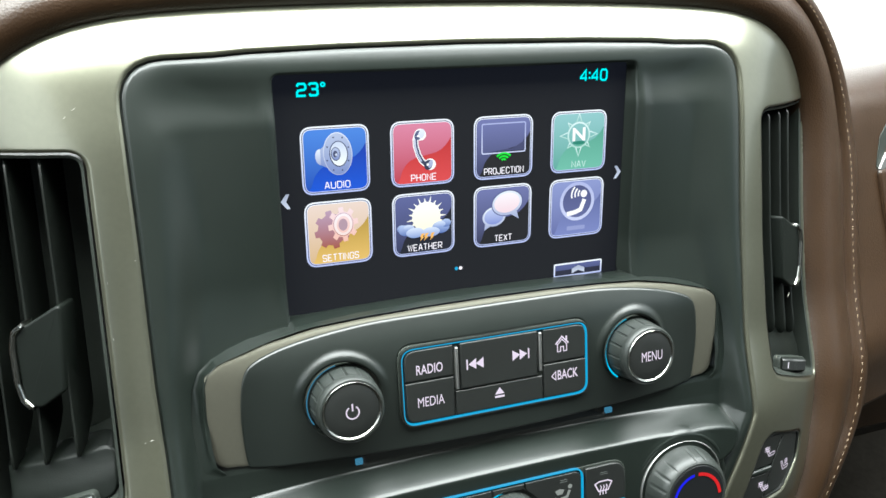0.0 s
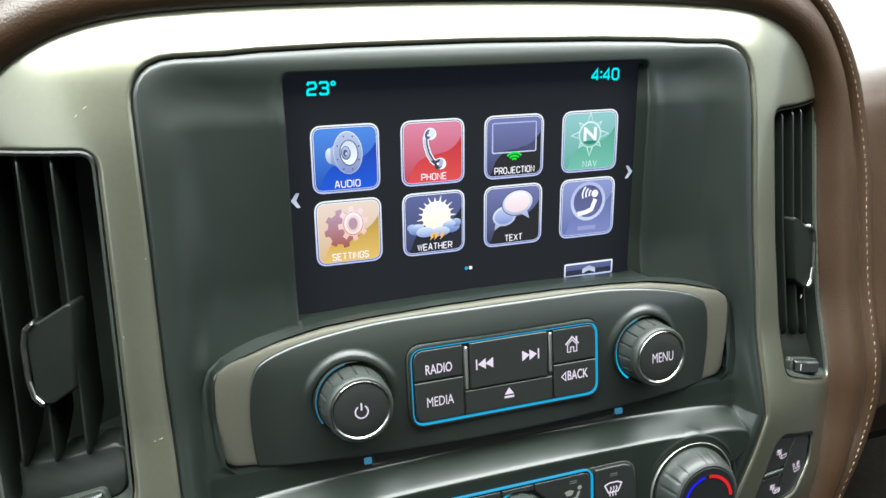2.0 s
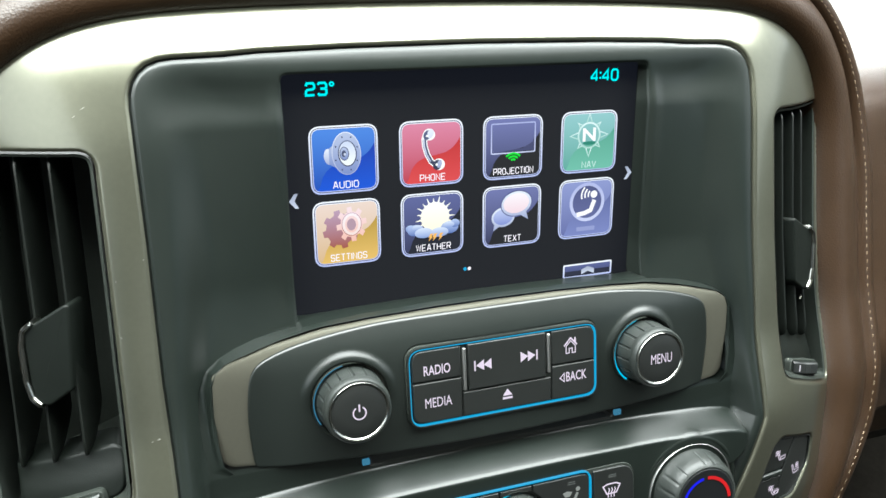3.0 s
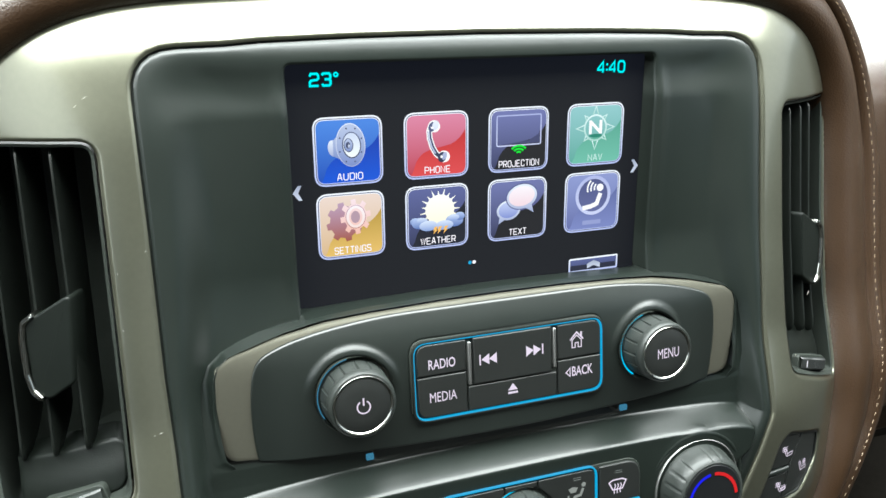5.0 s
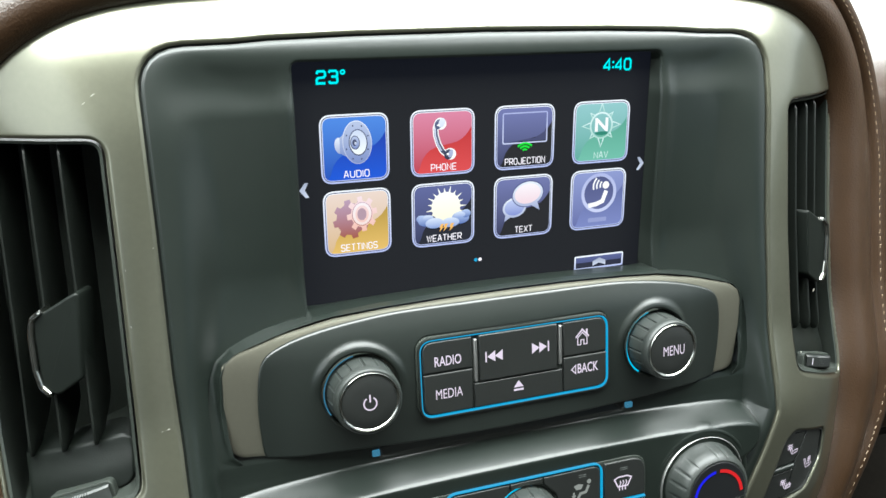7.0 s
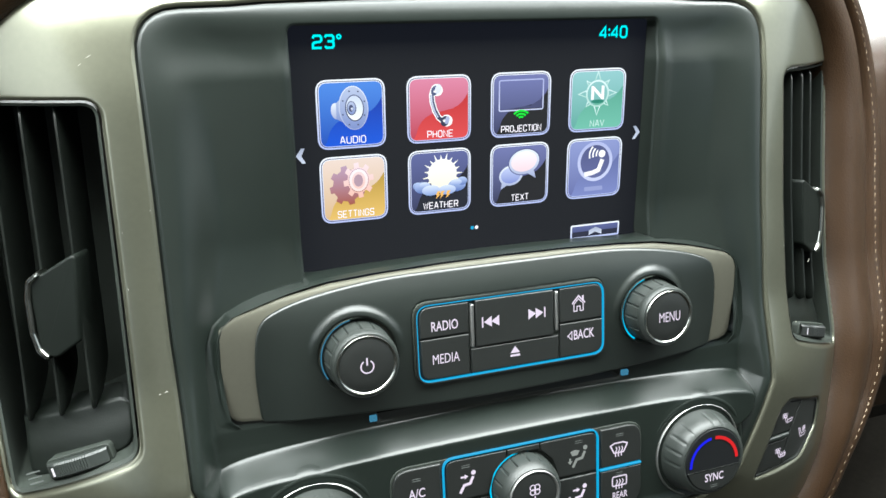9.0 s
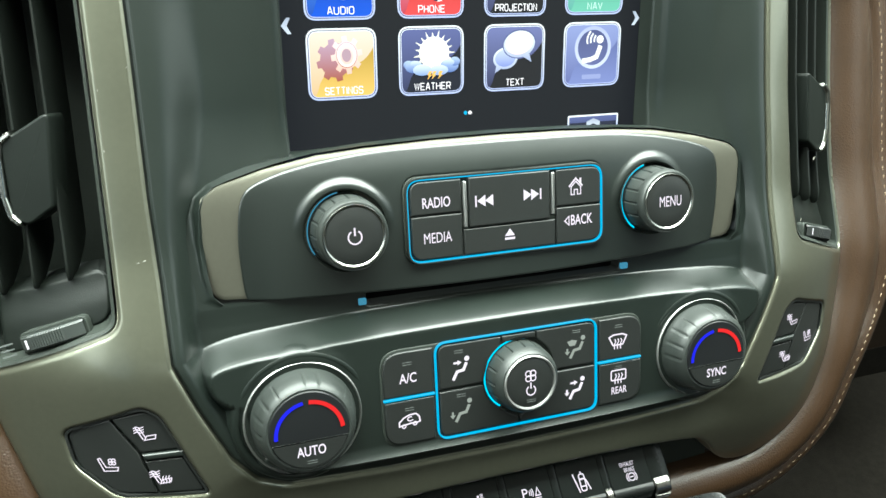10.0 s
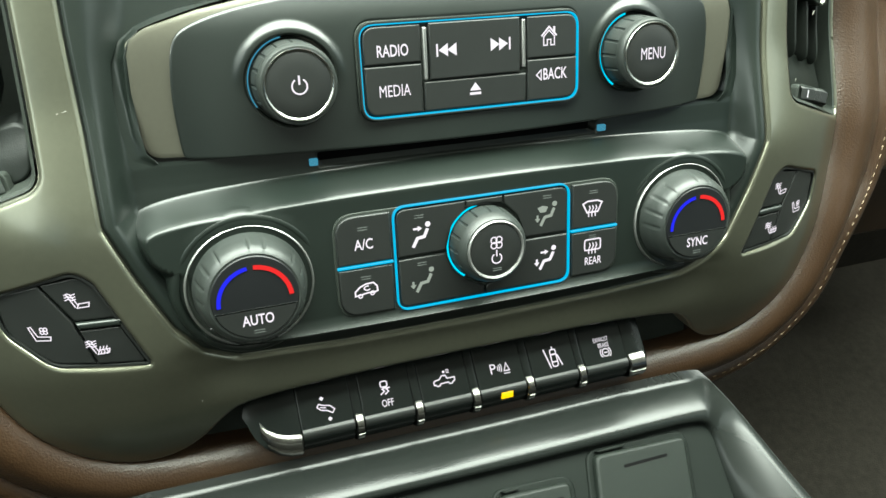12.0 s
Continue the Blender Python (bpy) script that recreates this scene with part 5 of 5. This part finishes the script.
def seat_switch(s):
    fl = (lambda lp: lp) if s > 0 else flip
    t = thing("seat_heater_switch", s * 160, -190, 46, "three-part black seat heating and cooling switch", "switch", "seat heater switches")

    def at(a, b, c):
        u, v = s * (160 + a), -190 + b
        return u, v, frame_height(u, v) - 2.2 + c

    hole = inset(SEAT_EDGE, 0.9)
    local = [(x - 160, y + 190) for x, y in hole]
    bm = bmesh.new()
    slab(bm, local, at, -8, -1.4, 0.3)
    part("switch_base", bm, M_BLACK, t)
    part("switch_lip", band([(x - 160, y + 190) for x, y in inset(SEAT_EDGE, -0.2)], 1.3, at, -2.0, 1.4), M_BUTTON, t)
    # inner upper, inner lower, outer
    up = arc_loop([(-16.0, 1.2), (-9.6, 14.6, 6), (-4.0, 18.2, 5), (8.6, 15.8), (-0.4, 1.2)])
    lo = arc_loop([(-22.6, -18.8, 1), (-15.6, -2.8), (-1.6, -2.8), (-5.6, -16.9)])
    out = arc_loop([(-4.9, -16.8), (-0.6, -2.4), (0.4, 1.0), (9.4, 15.6), (25.4, 11.0, 4), (23.0, -3.4, 10), (9.6, -15.6, 9)])
    for loop, sign, x, y in ((up, "heat", -2.6, 8.8), (lo, "both", -6.4, -10.4), (out, "cool", 12.0, -3.6)):
        b = part("button", key(loop, at, -1.5, 0.4, 0.5), M_BUTTON, t, "black button with lit seat symbol")

        def draw(bm):
            q = lambda pts: [(x + (-px if s < 0 else px) * 0.80, y + py * 0.80) for px, py in pts]
            if sign == "cool":
                stroke(bm, q([(-4.6, 3.6), (-3.4, 3.9), (-1.2, -0.9), (4.4, -1.0), (4.0, -2.9), (-2.2, -2.9)]), 0.42, at, 0.5, True)
                for a in (45, 135, 225, 315):
                    stroke(bm, q(oval(1.8 + 1.1 * math.cos(radians(a)), 2.0 + 1.1 * math.sin(radians(a)), 0.8, 0.8, 10)), 0.42, at, 0.5, True)
                return
            stroke(bm, q([(-3.8, 3.8), (-0.8, -2.6)]), 0.42, at, 0.5)
            stroke(bm, q([(-2.2, 3.6), (0.4, -1.6)]), 0.42, at, 0.5)
            for k in range(3):
                stroke(bm, q([(-4.8, 1.0 + 1.3 * k), (-3.2, 1.7 + 1.3 * k), (-1.6, 0.9 + 1.3 * k), (0.0, 1.5 + 1.3 * k)]), 0.40, at, 0.52)
            stroke(bm, q([(-0.2, -3.0), (4.8, -2.6), (5.2, -0.6), (0.9, -0.9)]), 0.42, at, 0.5, True)
            if sign == "both":
                for k in range(3):
                    stroke(bm, q([(1.0 + 1.4 * k, -3.2), (1.5 + 1.4 * k, -1.8), (0.9 + 1.4 * k, -0.6), (1.5 + 1.4 * k, 1.0)]), 0.38, at, 0.53)

        lit("legend", draw, M_SYMBOL, b)
    part("divider", key(arc_loop([(-16.6, -2.0), (-16.2, 0.6), (-0.8, 0.6), (-1.6, -2.0)]), at, -1.5, 1.3, 0.7), M_FACE, t)
    return t


seat_switch(-1)
seat_switch(1)

# ---- row of switches under the bezel ----
row = thing("switch_row", 0, -252, 46, "row of six black piano-key switches with chrome ends", "switch row")


def key_form(u0, u1, raise_=0.0, flare=None):
    """A piano key: a slope that faces up and a rounded nose."""
    prof = [(-229, 30), (-233, 33.5), (-240, 39.5), (-249, 46.8), (-256, 52.6), (-258.6, 54.4), (-260.6, 55.0), (-262.8, 54.6), (-267, 52.4), (-271, 48), (-272, 38)]
    bm = bmesh.new()
    rows = []
    for uu, dz in ((u0, -0.5), (u0 + 0.4, 0), (u1 - 0.4, 0), (u1, -0.5)):
        rows.append([bm.verts.new(P(uu if uu > u0 + 1 or not flare else flare(y) + uu - u0, y + (0 if not dz else 0.3), w + dz + raise_)) for y, w in prof])
    for p, q in zip(rows, rows[1:]):
        for j in range(len(prof) - 1):
            bm.faces.new([p[j], p[j + 1], q[j + 1], q[j]])
    for r in (rows[0], rows[-1]):
        bm.faces.new(r)
    return bm


KT = 39.0
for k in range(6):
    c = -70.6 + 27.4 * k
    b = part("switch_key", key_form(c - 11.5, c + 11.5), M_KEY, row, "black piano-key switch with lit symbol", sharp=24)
    # Paler, more reflective strip, added to put a highlight on the key's edge.
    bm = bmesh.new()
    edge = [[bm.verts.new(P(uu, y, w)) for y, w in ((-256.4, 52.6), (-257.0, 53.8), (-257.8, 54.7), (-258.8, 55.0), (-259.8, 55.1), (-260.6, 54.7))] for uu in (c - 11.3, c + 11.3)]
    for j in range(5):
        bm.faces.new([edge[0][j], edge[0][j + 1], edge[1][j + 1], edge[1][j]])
    part("key_edge_highlight", bm, M_BUTTON, b, "rounded strip added for the highlight on the key's edge")
    kq = plane(c, -250.6, 48.4, KT)
    kp = lambda a, b2, z: kq(a * 0.84, b2 * 0.84 - 0.5, z)
    o = 0.35
    if k == 0:
        lit("legend", lambda bm: (stroke(bm, [(-4.2, 1.2), (-3.2, 2.6), (-0.4, 1.5), (2.4, 1.0), (4.6, -1.2), (3.2, -2.9), (0.8, -1.3), (-2.4, -0.5)], 0.6, kp, o, True), stroke(bm, [(-2.6, 0.9), (0.4, 0.1)], 0.5, kp, o), fill(bm, oval(-1.2, 5.2, 1.2, n=4), kp, o), fill(bm, oval(1.4, -5.6, 1.2, n=4), kp, o)), M_SYMBOL, b)
    if k == 1:
        lit("legend", lambda bm: (stroke(bm, rounded(-2.2, 4.4, 1.4, 7.4, 0.9, 2), 0.7, kp, o, True), stroke(bm, [(-3.0, 0.6), (-0.6, 2.2), (-1.6, 3.4), (1.2, 4.2)], 0.7, kp, o), stroke(bm, [(-0.6, 0.4), (1.6, 1.8), (0.6, 3.2), (2.6, 3.8)], 0.7, kp, o)), M_SYMBOL, b)
        part("legend", letters("OFF", kp, 0.0, -4.0, 6.4, 3.8, o, 0.008), M_SYMBOL, b)
    if k == 2:
        lit("legend", lambda bm: (stroke(bm, [(-5.8, -0.6), (-6.0, 0.8), (-5.0, 1.7), (-2.6, 2.0), (-1.0, 3.7), (1.2, 3.7), (1.9, 1.9), (6.0, 1.9), (6.0, 0.2), (5.0, -0.2), (4.3, -1.2), (2.9, -1.2), (2.2, -0.2), (-2.2, -0.4), (-2.9, -1.4), (-4.3, -1.4), (-5.0, -0.6)], 0.65, kp, o, True), fill(bm, oval(0.6, 5.6, 0.75, n=10), kp, o), [stroke(bm, [(1.9, 5.0 + 0.8 * i), (3.6, 4.8 + 0.8 * i)], 0.4, kp, o) for i in range(3)]), M_SYMBOL, b)
    if k == 3:
        part("legend", letters("P", kp, -3.8, 1.4, 3.4, 5.4, o), M_SYMBOL, b)
        lit("legend", lambda bm: ([stroke(bm, oval(-2.6, 1.2, 1.6 + 1.1 * i, 2.4 + 0.9 * i, 8, -32, 32), 0.5, kp, o) for i in range(3)], stroke(bm, [(2.4, -0.8), (5.6, -0.8), (4.2, 3.4)], 0.6, kp, o, True), stroke(bm, [(2.0, -2.2), (5.8, -2.2)], 0.5, kp, o)), M_SYMBOL, b)
        lamp = box(c - 1.6, -262.2, 53.6, c + 4.2, -259.0, 55.9, 0.6)
        part("warning_lamp", lamp, M_AMBER, b, "lit amber lamp")
    if k == 4:
        lit("legend", lambda bm: (stroke(bm, [(-4.6, 6.0), (-2.2, -5.0)], 0.8, kp, o), stroke(bm, [(3.0, 2.0), (5.0, -4.4)], 0.8, kp, o), stroke(bm, rounded(-0.9, -4.4, 2.5, 5.2, 1.2, 3), 0.7, kp, o, True), stroke(bm, [(-0.9, 2.4), (2.5, 2.4)], 0.9, kp, o), stroke(bm, [(-0.9, -1.8), (2.5, -1.8)], 0.7, kp, o), stroke(bm, [(0.8, 6.8), (0.8, 5.2)], 0.7, kp, o)), M_SYMBOL, b)
    if k == 5:
        part("legend", letters("EXHAUST", kp, -0.6, 5.0, 9.6, 2.5, o), M_SYMBOL, b)
        part("legend", letters("BRAKE", kp, 0.2, 1.6, 7.0, 2.5, o), M_SYMBOL, b)
        lit("legend", lambda bm: (stroke(bm, oval(0.6, -2.8, 2.2, 2.2, 16), 0.6, kp, o, True), stroke(bm, oval(0.6, -2.8, 3.4, 3.2, 8, 130, 230), 0.6, kp, o), stroke(bm, oval(0.6, -2.8, 3.4, 3.2, 8, -50, 50), 0.6, kp, o), stroke(bm, [(-0.6, -2.8), (1.8, -2.8)], 0.6, kp, o)), M_SYMBOL, b)


def chrome_nose(u0, u1):
    prof = [(-255.4, 51.2), (-256.6, 53.6), (-258.6, 55.6), (-260.8, 56.6), (-262.0, 56.5), (-262.6, 55.6), (-263.2, 56.3), (-265.4, 55.6), (-267.8, 53.6), (-269.4, 51), (-270.2, 47)]
    bm = bmesh.new()
    rows = [[bm.verts.new(P(uu, y, w + dz)) for y, w in prof] for uu, dz in ((u0, -0.9), (u0 + 0.5, 0), (u1 - 0.5, 0), (u1, -0.9))]
    for p, q in zip(rows, rows[1:]):
        for j in range(len(prof) - 1):
            bm.faces.new([p[j], p[j + 1], q[j + 1], q[j]])
    return bm


for k in range(5):
    c = -56.8 + 27.4 * k
    rib = part("divider", key_form(c - 1.95, c + 1.95, -0.7), M_KEY, row, "narrow dark rib between two keys")
    part("separator", chrome_nose(c - 1.9, c + 1.9), M_SEPARATOR, rib, "small chrome nose with mottled reflections in its colour")
part("end_cap", key_form(-105, -82.4, -0.6, lambda y: float(np.interp(y, [-272, -266, -260, -252, -245, -229], [-90, -93, -99, -105, -106, -96]))), M_KEY, row, "black end block")
part("end_cap", key_form(78.2, 88.5, -0.6), M_KEY, row, "black end block")
END = [(-82.4, 0.0, -0.6), (-83.0, 0.0, 0.0), (-88.0, 0.6, -0.1), (-92.5, 2.0, -0.7), (-96.4, 4.4, -2.0), (-99.0, 7.4, -4.6)]
bm = bmesh.new()
rows = [[bm.verts.new(P(uu, y + dv, w + dw + 0.8)) for y, w in ((-257.6, 53.2), (-258.6, 54.8), (-260.4, 56.0), (-263.0, 56.4), (-263.8, 55.4), (-264.8, 56.0), (-266.8, 55.0), (-268.8, 53.0), (-270.2, 50.2), (-270.8, 46))] for uu, dv, dw in END]
for p, q in zip(rows, rows[1:]):
    for j in range(len(p) - 1):
        bm.faces.new([p[j], q[j], q[j + 1], p[j + 1]])
part("end_nose", bm, M_SEPARATOR, row, "rounded chrome end nose")
part("end_nose", chrome_nose(78.6, 87.6), M_SEPARATOR, row, "chrome end nose")
bm = bmesh.new()
slab(bm, [(-128, -276), (128, -276), (128, -226), (-128, -226)], flat, 10, 30, 0.5)
part("row_housing", bm, M_BLACK, row)

# ---- leather roll round the stack ----
ROLL_PATH = soften(mirrored([(0, 52.5), (60, 52), (110, 50.5), (145, 48), (168, 42.5), (185, 34), (200, 21.5), (211, 5.5), (217, -14), (219, -40), (219, -110), (216, -150), (212, -175), (205, -195), (197, -220), (184, -243), (167, -258), (149, -266), (120, -269), (60, -271), (0, -271.5)]))


def spread(lp, d):
    """The outline moved outwards, less so along the top and the foot."""
    out = []
    for (x, y), (x0, y0) in zip(inset(lp, -d), lp):
        k = (0.62 + 0.38 * smooth(42, -60, y0)) * (1 - 0.30 * smooth(-170, -225, y0)) if d > 0 else 1.0
        out.append((x0 + (x - x0) * k, y0 + (y - y0) * k))
    return out


def roll_sweep(section, bmx=None, step=5.0):
    bm = bmx or bmesh.new()
    lp = ccw(resample(ROLL_PATH, step))
    n = len(lp)
    rings = []
    for d, h in section:
        ring = spread(lp, d)
        rings.append([bm.verts.new(P(x, y, frame_height(x0, max(y0, -266)) + h)) for (x, y), (x0, y0) in zip(ring, lp)])
    for p, q in zip(rings, rings[1:]):
        for i in range(n):
            bm.faces.new([p[i], p[(i + 1) % n], q[(i + 1) % n], q[i]])
    bmesh.ops.reverse_faces(bm, faces=bm.faces)
    return bm


roll = thing("padded_leather_surround", 0, -110, 10, "brown grained leather roll padded round the centre stack", "dashboard padding")
part("leather_roll", roll_sweep([(-4, -10), (-2.2, -4.0), (-1.0, -1.0), (1.5, 1.6), (6, 4.2), (12, 5.4), (17, 5.2), (22, 3.8), (27, 1.2), (31, -1.6), (33.5, -3.8), (34.6, -4.6), (35.6, -4.0), (37.5, -2.9), (42, -2.6), (46, -3.6), (48.5, -8), (50, -20), (51, -60)]), M_LEATHER, roll, sharp=70)


def stitches():
    bm = bmesh.new()
    lp = ccw(resample(ROLL_PATH, 2.4))
    ring = spread(lp, 40.0)
    n = len(lp)
    for i in range(0, n, 2):
        (x0, y0), (x1, y1) = ring[i], ring[(i + 1) % n]
        if x0 < 60:
            continue
        w = frame_height(lp[i][0], max(lp[i][1], -266)) - 2.75
        L = math.hypot(x1 - x0, y1 - y0) + 1e-6
        tx, ty = (x1 - x0) / L, (y1 - y0) / L
        at = lambda a, b2, c: (x0 + a * tx - b2 * ty, y0 + a * ty + b2 * tx, w + c)
        slab(bm, [(-0.9, -0.28), (1.4, -0.17), (1.4, 0.17), (-0.9, 0.28)], at, -0.8, 0.30, 0.2)
    return bm


tagged(part("stitching", stitches(), M_THREAD, roll, "row of pale beige thread stitches"), kind="stuff")

# ---- dashboard either side, glove box, floor ----


U_SEAM = 287.0


def dash_side(s, name, label):
    t = thing(name, s * 330, -90, -30, label, "dashboard")
    loop = [(s * x, y) for x, y in arc_loop([(190, 110), (620, 110), (620, -205, 20), (240, -205, 20), (254, -120), (250, -40), (212, 30)])]

    def h(u, v, d):
        x = max(0.0, abs(u) - 262)
        w = frame_height(219, max(v, -200)) - 5.0 - 0.20 * x - 0.0006 * x * x
        w -= 10.0 * smooth(-150, -205, v) + 0.045 * max(0.0, v + 14) ** 2
        return w

    part("leather_panel", sheet(loop, [], h, 12, 6, 40), M_LEATHER, t)
    if s > 0:
        lower = arc_loop([(U_SEAM, -50, 3), (480, -50, 10), (480, -190, 10), (U_SEAM + 30, -190, 10), (U_SEAM + 17, -118, 20)])
        part("lower_panel", sheet(lower, [], lambda u, v, d: h(u, v, 99) + 2.6, 8, 2.6, 6), M_LEATHER, t, "raised lower panel of brown leather")
        at = lambda a, b, c: (a, b, h(a, b, 99) + c)
        part("recess", key(arc_loop([(U_SEAM - 1, -50, 3), (U_SEAM + 3, -30, 8), (U_SEAM + 14, -20, 8), (480, -20), (480, -50)]), at, -3, 0.4, 0.3), M_BLACK, t, "dark recess above the lower panel")
        part("inlay", key(arc_loop([(U_SEAM, -51, 2), (U_SEAM + 9, -41, 6), (U_SEAM + 22, -37), (480, -37), (480, -51)]), at, -3, 1.6, 0.8), M_DULL_CHROME, t, "pale satin inlay")
    return t


dash_side(1, "passenger_dashboard", "brown leather passenger side of the dashboard")
dash_side(-1, "driver_dashboard", "brown leather driver side of the dashboard")
gb = thing("glove_box", 330, -330, -60, "dark brown glove box door below the dashboard", "glove box")
part("glove_box_door", sheet(arc_loop([(190, -212, 4), (600, -212, 10), (600, -330, 14), (190, -330, 10)]), [], lambda u, v, d: -100 - 0.35 * (-212 - v), 14, 5, 30), M_LEATHER, gb)

# ---- centre console below ----
console = thing("centre_console", 0, -340, 70, "grey centre console bin with silver rim and rubber socket covers", "centre console")


def console_height(v):
    return 58.0 + (-275 - v) * 0.90


C_OUT = soften([(-190, -276.0), (-92, -277.2), (-42, -277.6), (15, -278.0), (66, -278.0), (112, -278.2), (128, -279.6), (133.5, -286.4), (138.4, -294.1), (147, -312.2), (156, -326.6), (176, -358), (176, -368), (-190, -368)], 3)
C_IN = soften([(-165, -286.6), (-59, -288.5), (8, -289.5), (53, -290.0), (104, -290.4), (113.5, -292.0), (116.0, -297.4), (116.0, -308), (117.0, -330), (121, -352), (121, -360), (-165, -360)], 3)


def rim_height(u, v, d):
    """A rail with a level outer deck that bends over a crest to the inside; the passenger's arm is plainer."""
    x = d - 5.0
    f = 2.2 * d - 1.37 * (x + math.sqrt(x * x + 3.0))
    k = smooth(136, 114, u)
    return console_height(v) - 4.0 * k + f * k + (0.75 * (-292 - v) - 0.3 * d) * (1 - k)


part("rim", sheet(C_OUT, [C_IN], rim_height, 2.0, 5.6, 30, near=(1.4, 3.2, 4.4, 6.6)), M_SILVER, console, "smooth silver-grey rim", sharp=70)
part("floor_panel", sheet(inset(C_IN, -1.5), [], lambda u, v, d: console_height(v) - 3.2, 6, 0.8, 4), M_MAT, console, "soft grey rubber panel")
CO = plane(0, -275, 58, 42.0)
M_COVER = material("cover_rubber", (0.0056, 0.0074, 0.0060), 0.52, spec=0.16, vary=0.10, bump=0.15, bump_scale=2200)
for (x0, y0), (x1, y1), (x2, y2), (x3, y3) in (((38.1, -335.1), (90.0, -335.1), (99.5, -293.6), (49.6, -292.4)), ((-8.0, -330.7), (29.5, -330.8), (34.3, -298.4), (-1.0, -297.4))):
    flat_on = lambda p: (p[0], (p[1] + 275) / math.cos(radians(42.0)))
    c4 = [flat_on(p) for p in ((x0, y0), (x1, y1), (x2, y2), (x3, y3))]
    cov = part("socket_cover", key(arc_loop([(*c4[0], 3), (*c4[1], 3), (*c4[2], 4), (*c4[3], 4)]), CO, -6, 2.6, 1.8), M_COVER, console, "raised rubber socket cover")
    mx, my = (c4[2][0] + c4[3][0]) / 2, c4[2][1]
    part("cover_slot", key(rounded(mx - 12, my - 7.4, mx + 12, my - 5.9, 0.6, 2), CO, 2.0, 2.72, 0.1), M_SLIT, cov)
    part("cover_seat", key(inset([tuple(p) for p in arc_loop([(*c4[0], 3), (*c4[1], 3), (*c4[2], 4), (*c4[3], 4)])], -3.0), CO, -6, -1.2, 0.8), M_MAT, cov)
    part("cover_lip", key(arc_loop([(c4[3][0] + 3, c4[3][1] + 0.4, 0.6), (mx - 8, c4[3][1] + 0.4), (mx - 8, c4[3][1] + 1.7), (c4[3][0] + 1, c4[3][1] + 1.7, 1.0)]), CO, -1.4, 1.9, 0.4), M_MAT, cov)


# ---- plain cabin that closes the place ----
def quad(name, pts, mat, label, kind="structure", thick=0.02):
    bm = bmesh.new()
    f = bm.faces.new([bm.verts.new(p) for p in pts])
    bm.normal_update()
    g = bmesh.ops.extrude_face_region(bm, geom=[f])
    n = f.normal.copy()
    bmesh.ops.translate(bm, verts=[v for v in g["geom"] if isinstance(v, bmesh.types.BMVert)], vec=-n * thick)
    me = bpy.data.meshes.new(name)
    bm.to_mesh(me)
    bm.free()
    me.materials.append(mat)
    return tagged(new(name, me), label, "", "", kind)


X = 0.86
quad("floor", [(-X, -1.5, 0.42), (X, -1.5, 0.42), (X, 0.6, 0.42), (-X, 0.6, 0.42)], M_CARPET, "dark grey carpeted cabin floor")
quad("ceiling", [(-X, -1.5, 1.66), (-X, -0.30, 1.66), (X, -0.30, 1.66), (X, -1.5, 1.66)], M_LINER, "pale grey cabin headliner")
quad("wall_rear", [(-X, -1.5, 0.42), (-X, -1.5, 1.66), (X, -1.5, 1.66), (X, -1.5, 0.42)], M_SEAT, "plain rear wall of the cabin")
quad("wall_front", [(-X, 0.16, 0.42), (X, 0.16, 0.42), (X, 0.16, 0.93), (-X, 0.16, 0.93)], M_CARPET, "dark front bulkhead under the dashboard")
M_SKY = glow("overcast_daylight", (1.0, 1.0, 0.98), 9.0)
quad("backdrop", [(-1.8, 1.1, 0.2), (1.8, 1.1, 0.2), (1.8, 1.1, 1.9), (-1.8, 1.1, 1.9)], M_SKY, "plain bright overcast daylight beyond the windscreen")
quad("dash_top", [(-X, 0.165, 0.93), (X, 0.165, 0.93), (X, 0.30, 0.93), (-X, 0.30, 0.93)], M_LEATHER, "brown top of the dashboard under the windscreen")
for s, nm in ((-1, "left"), (1, "right")):
    a = [(s * X, -1.5, 0.42), (s * X, 0.30, 0.42), (s * X, 0.30, 0.93), (s * X, 0.10, 1.14), (s * X, -1.5, 1.16)]
    quad("door_" + nm, a if s < 0 else a[::-1], M_SEAT, "plain cabin door below the side window")
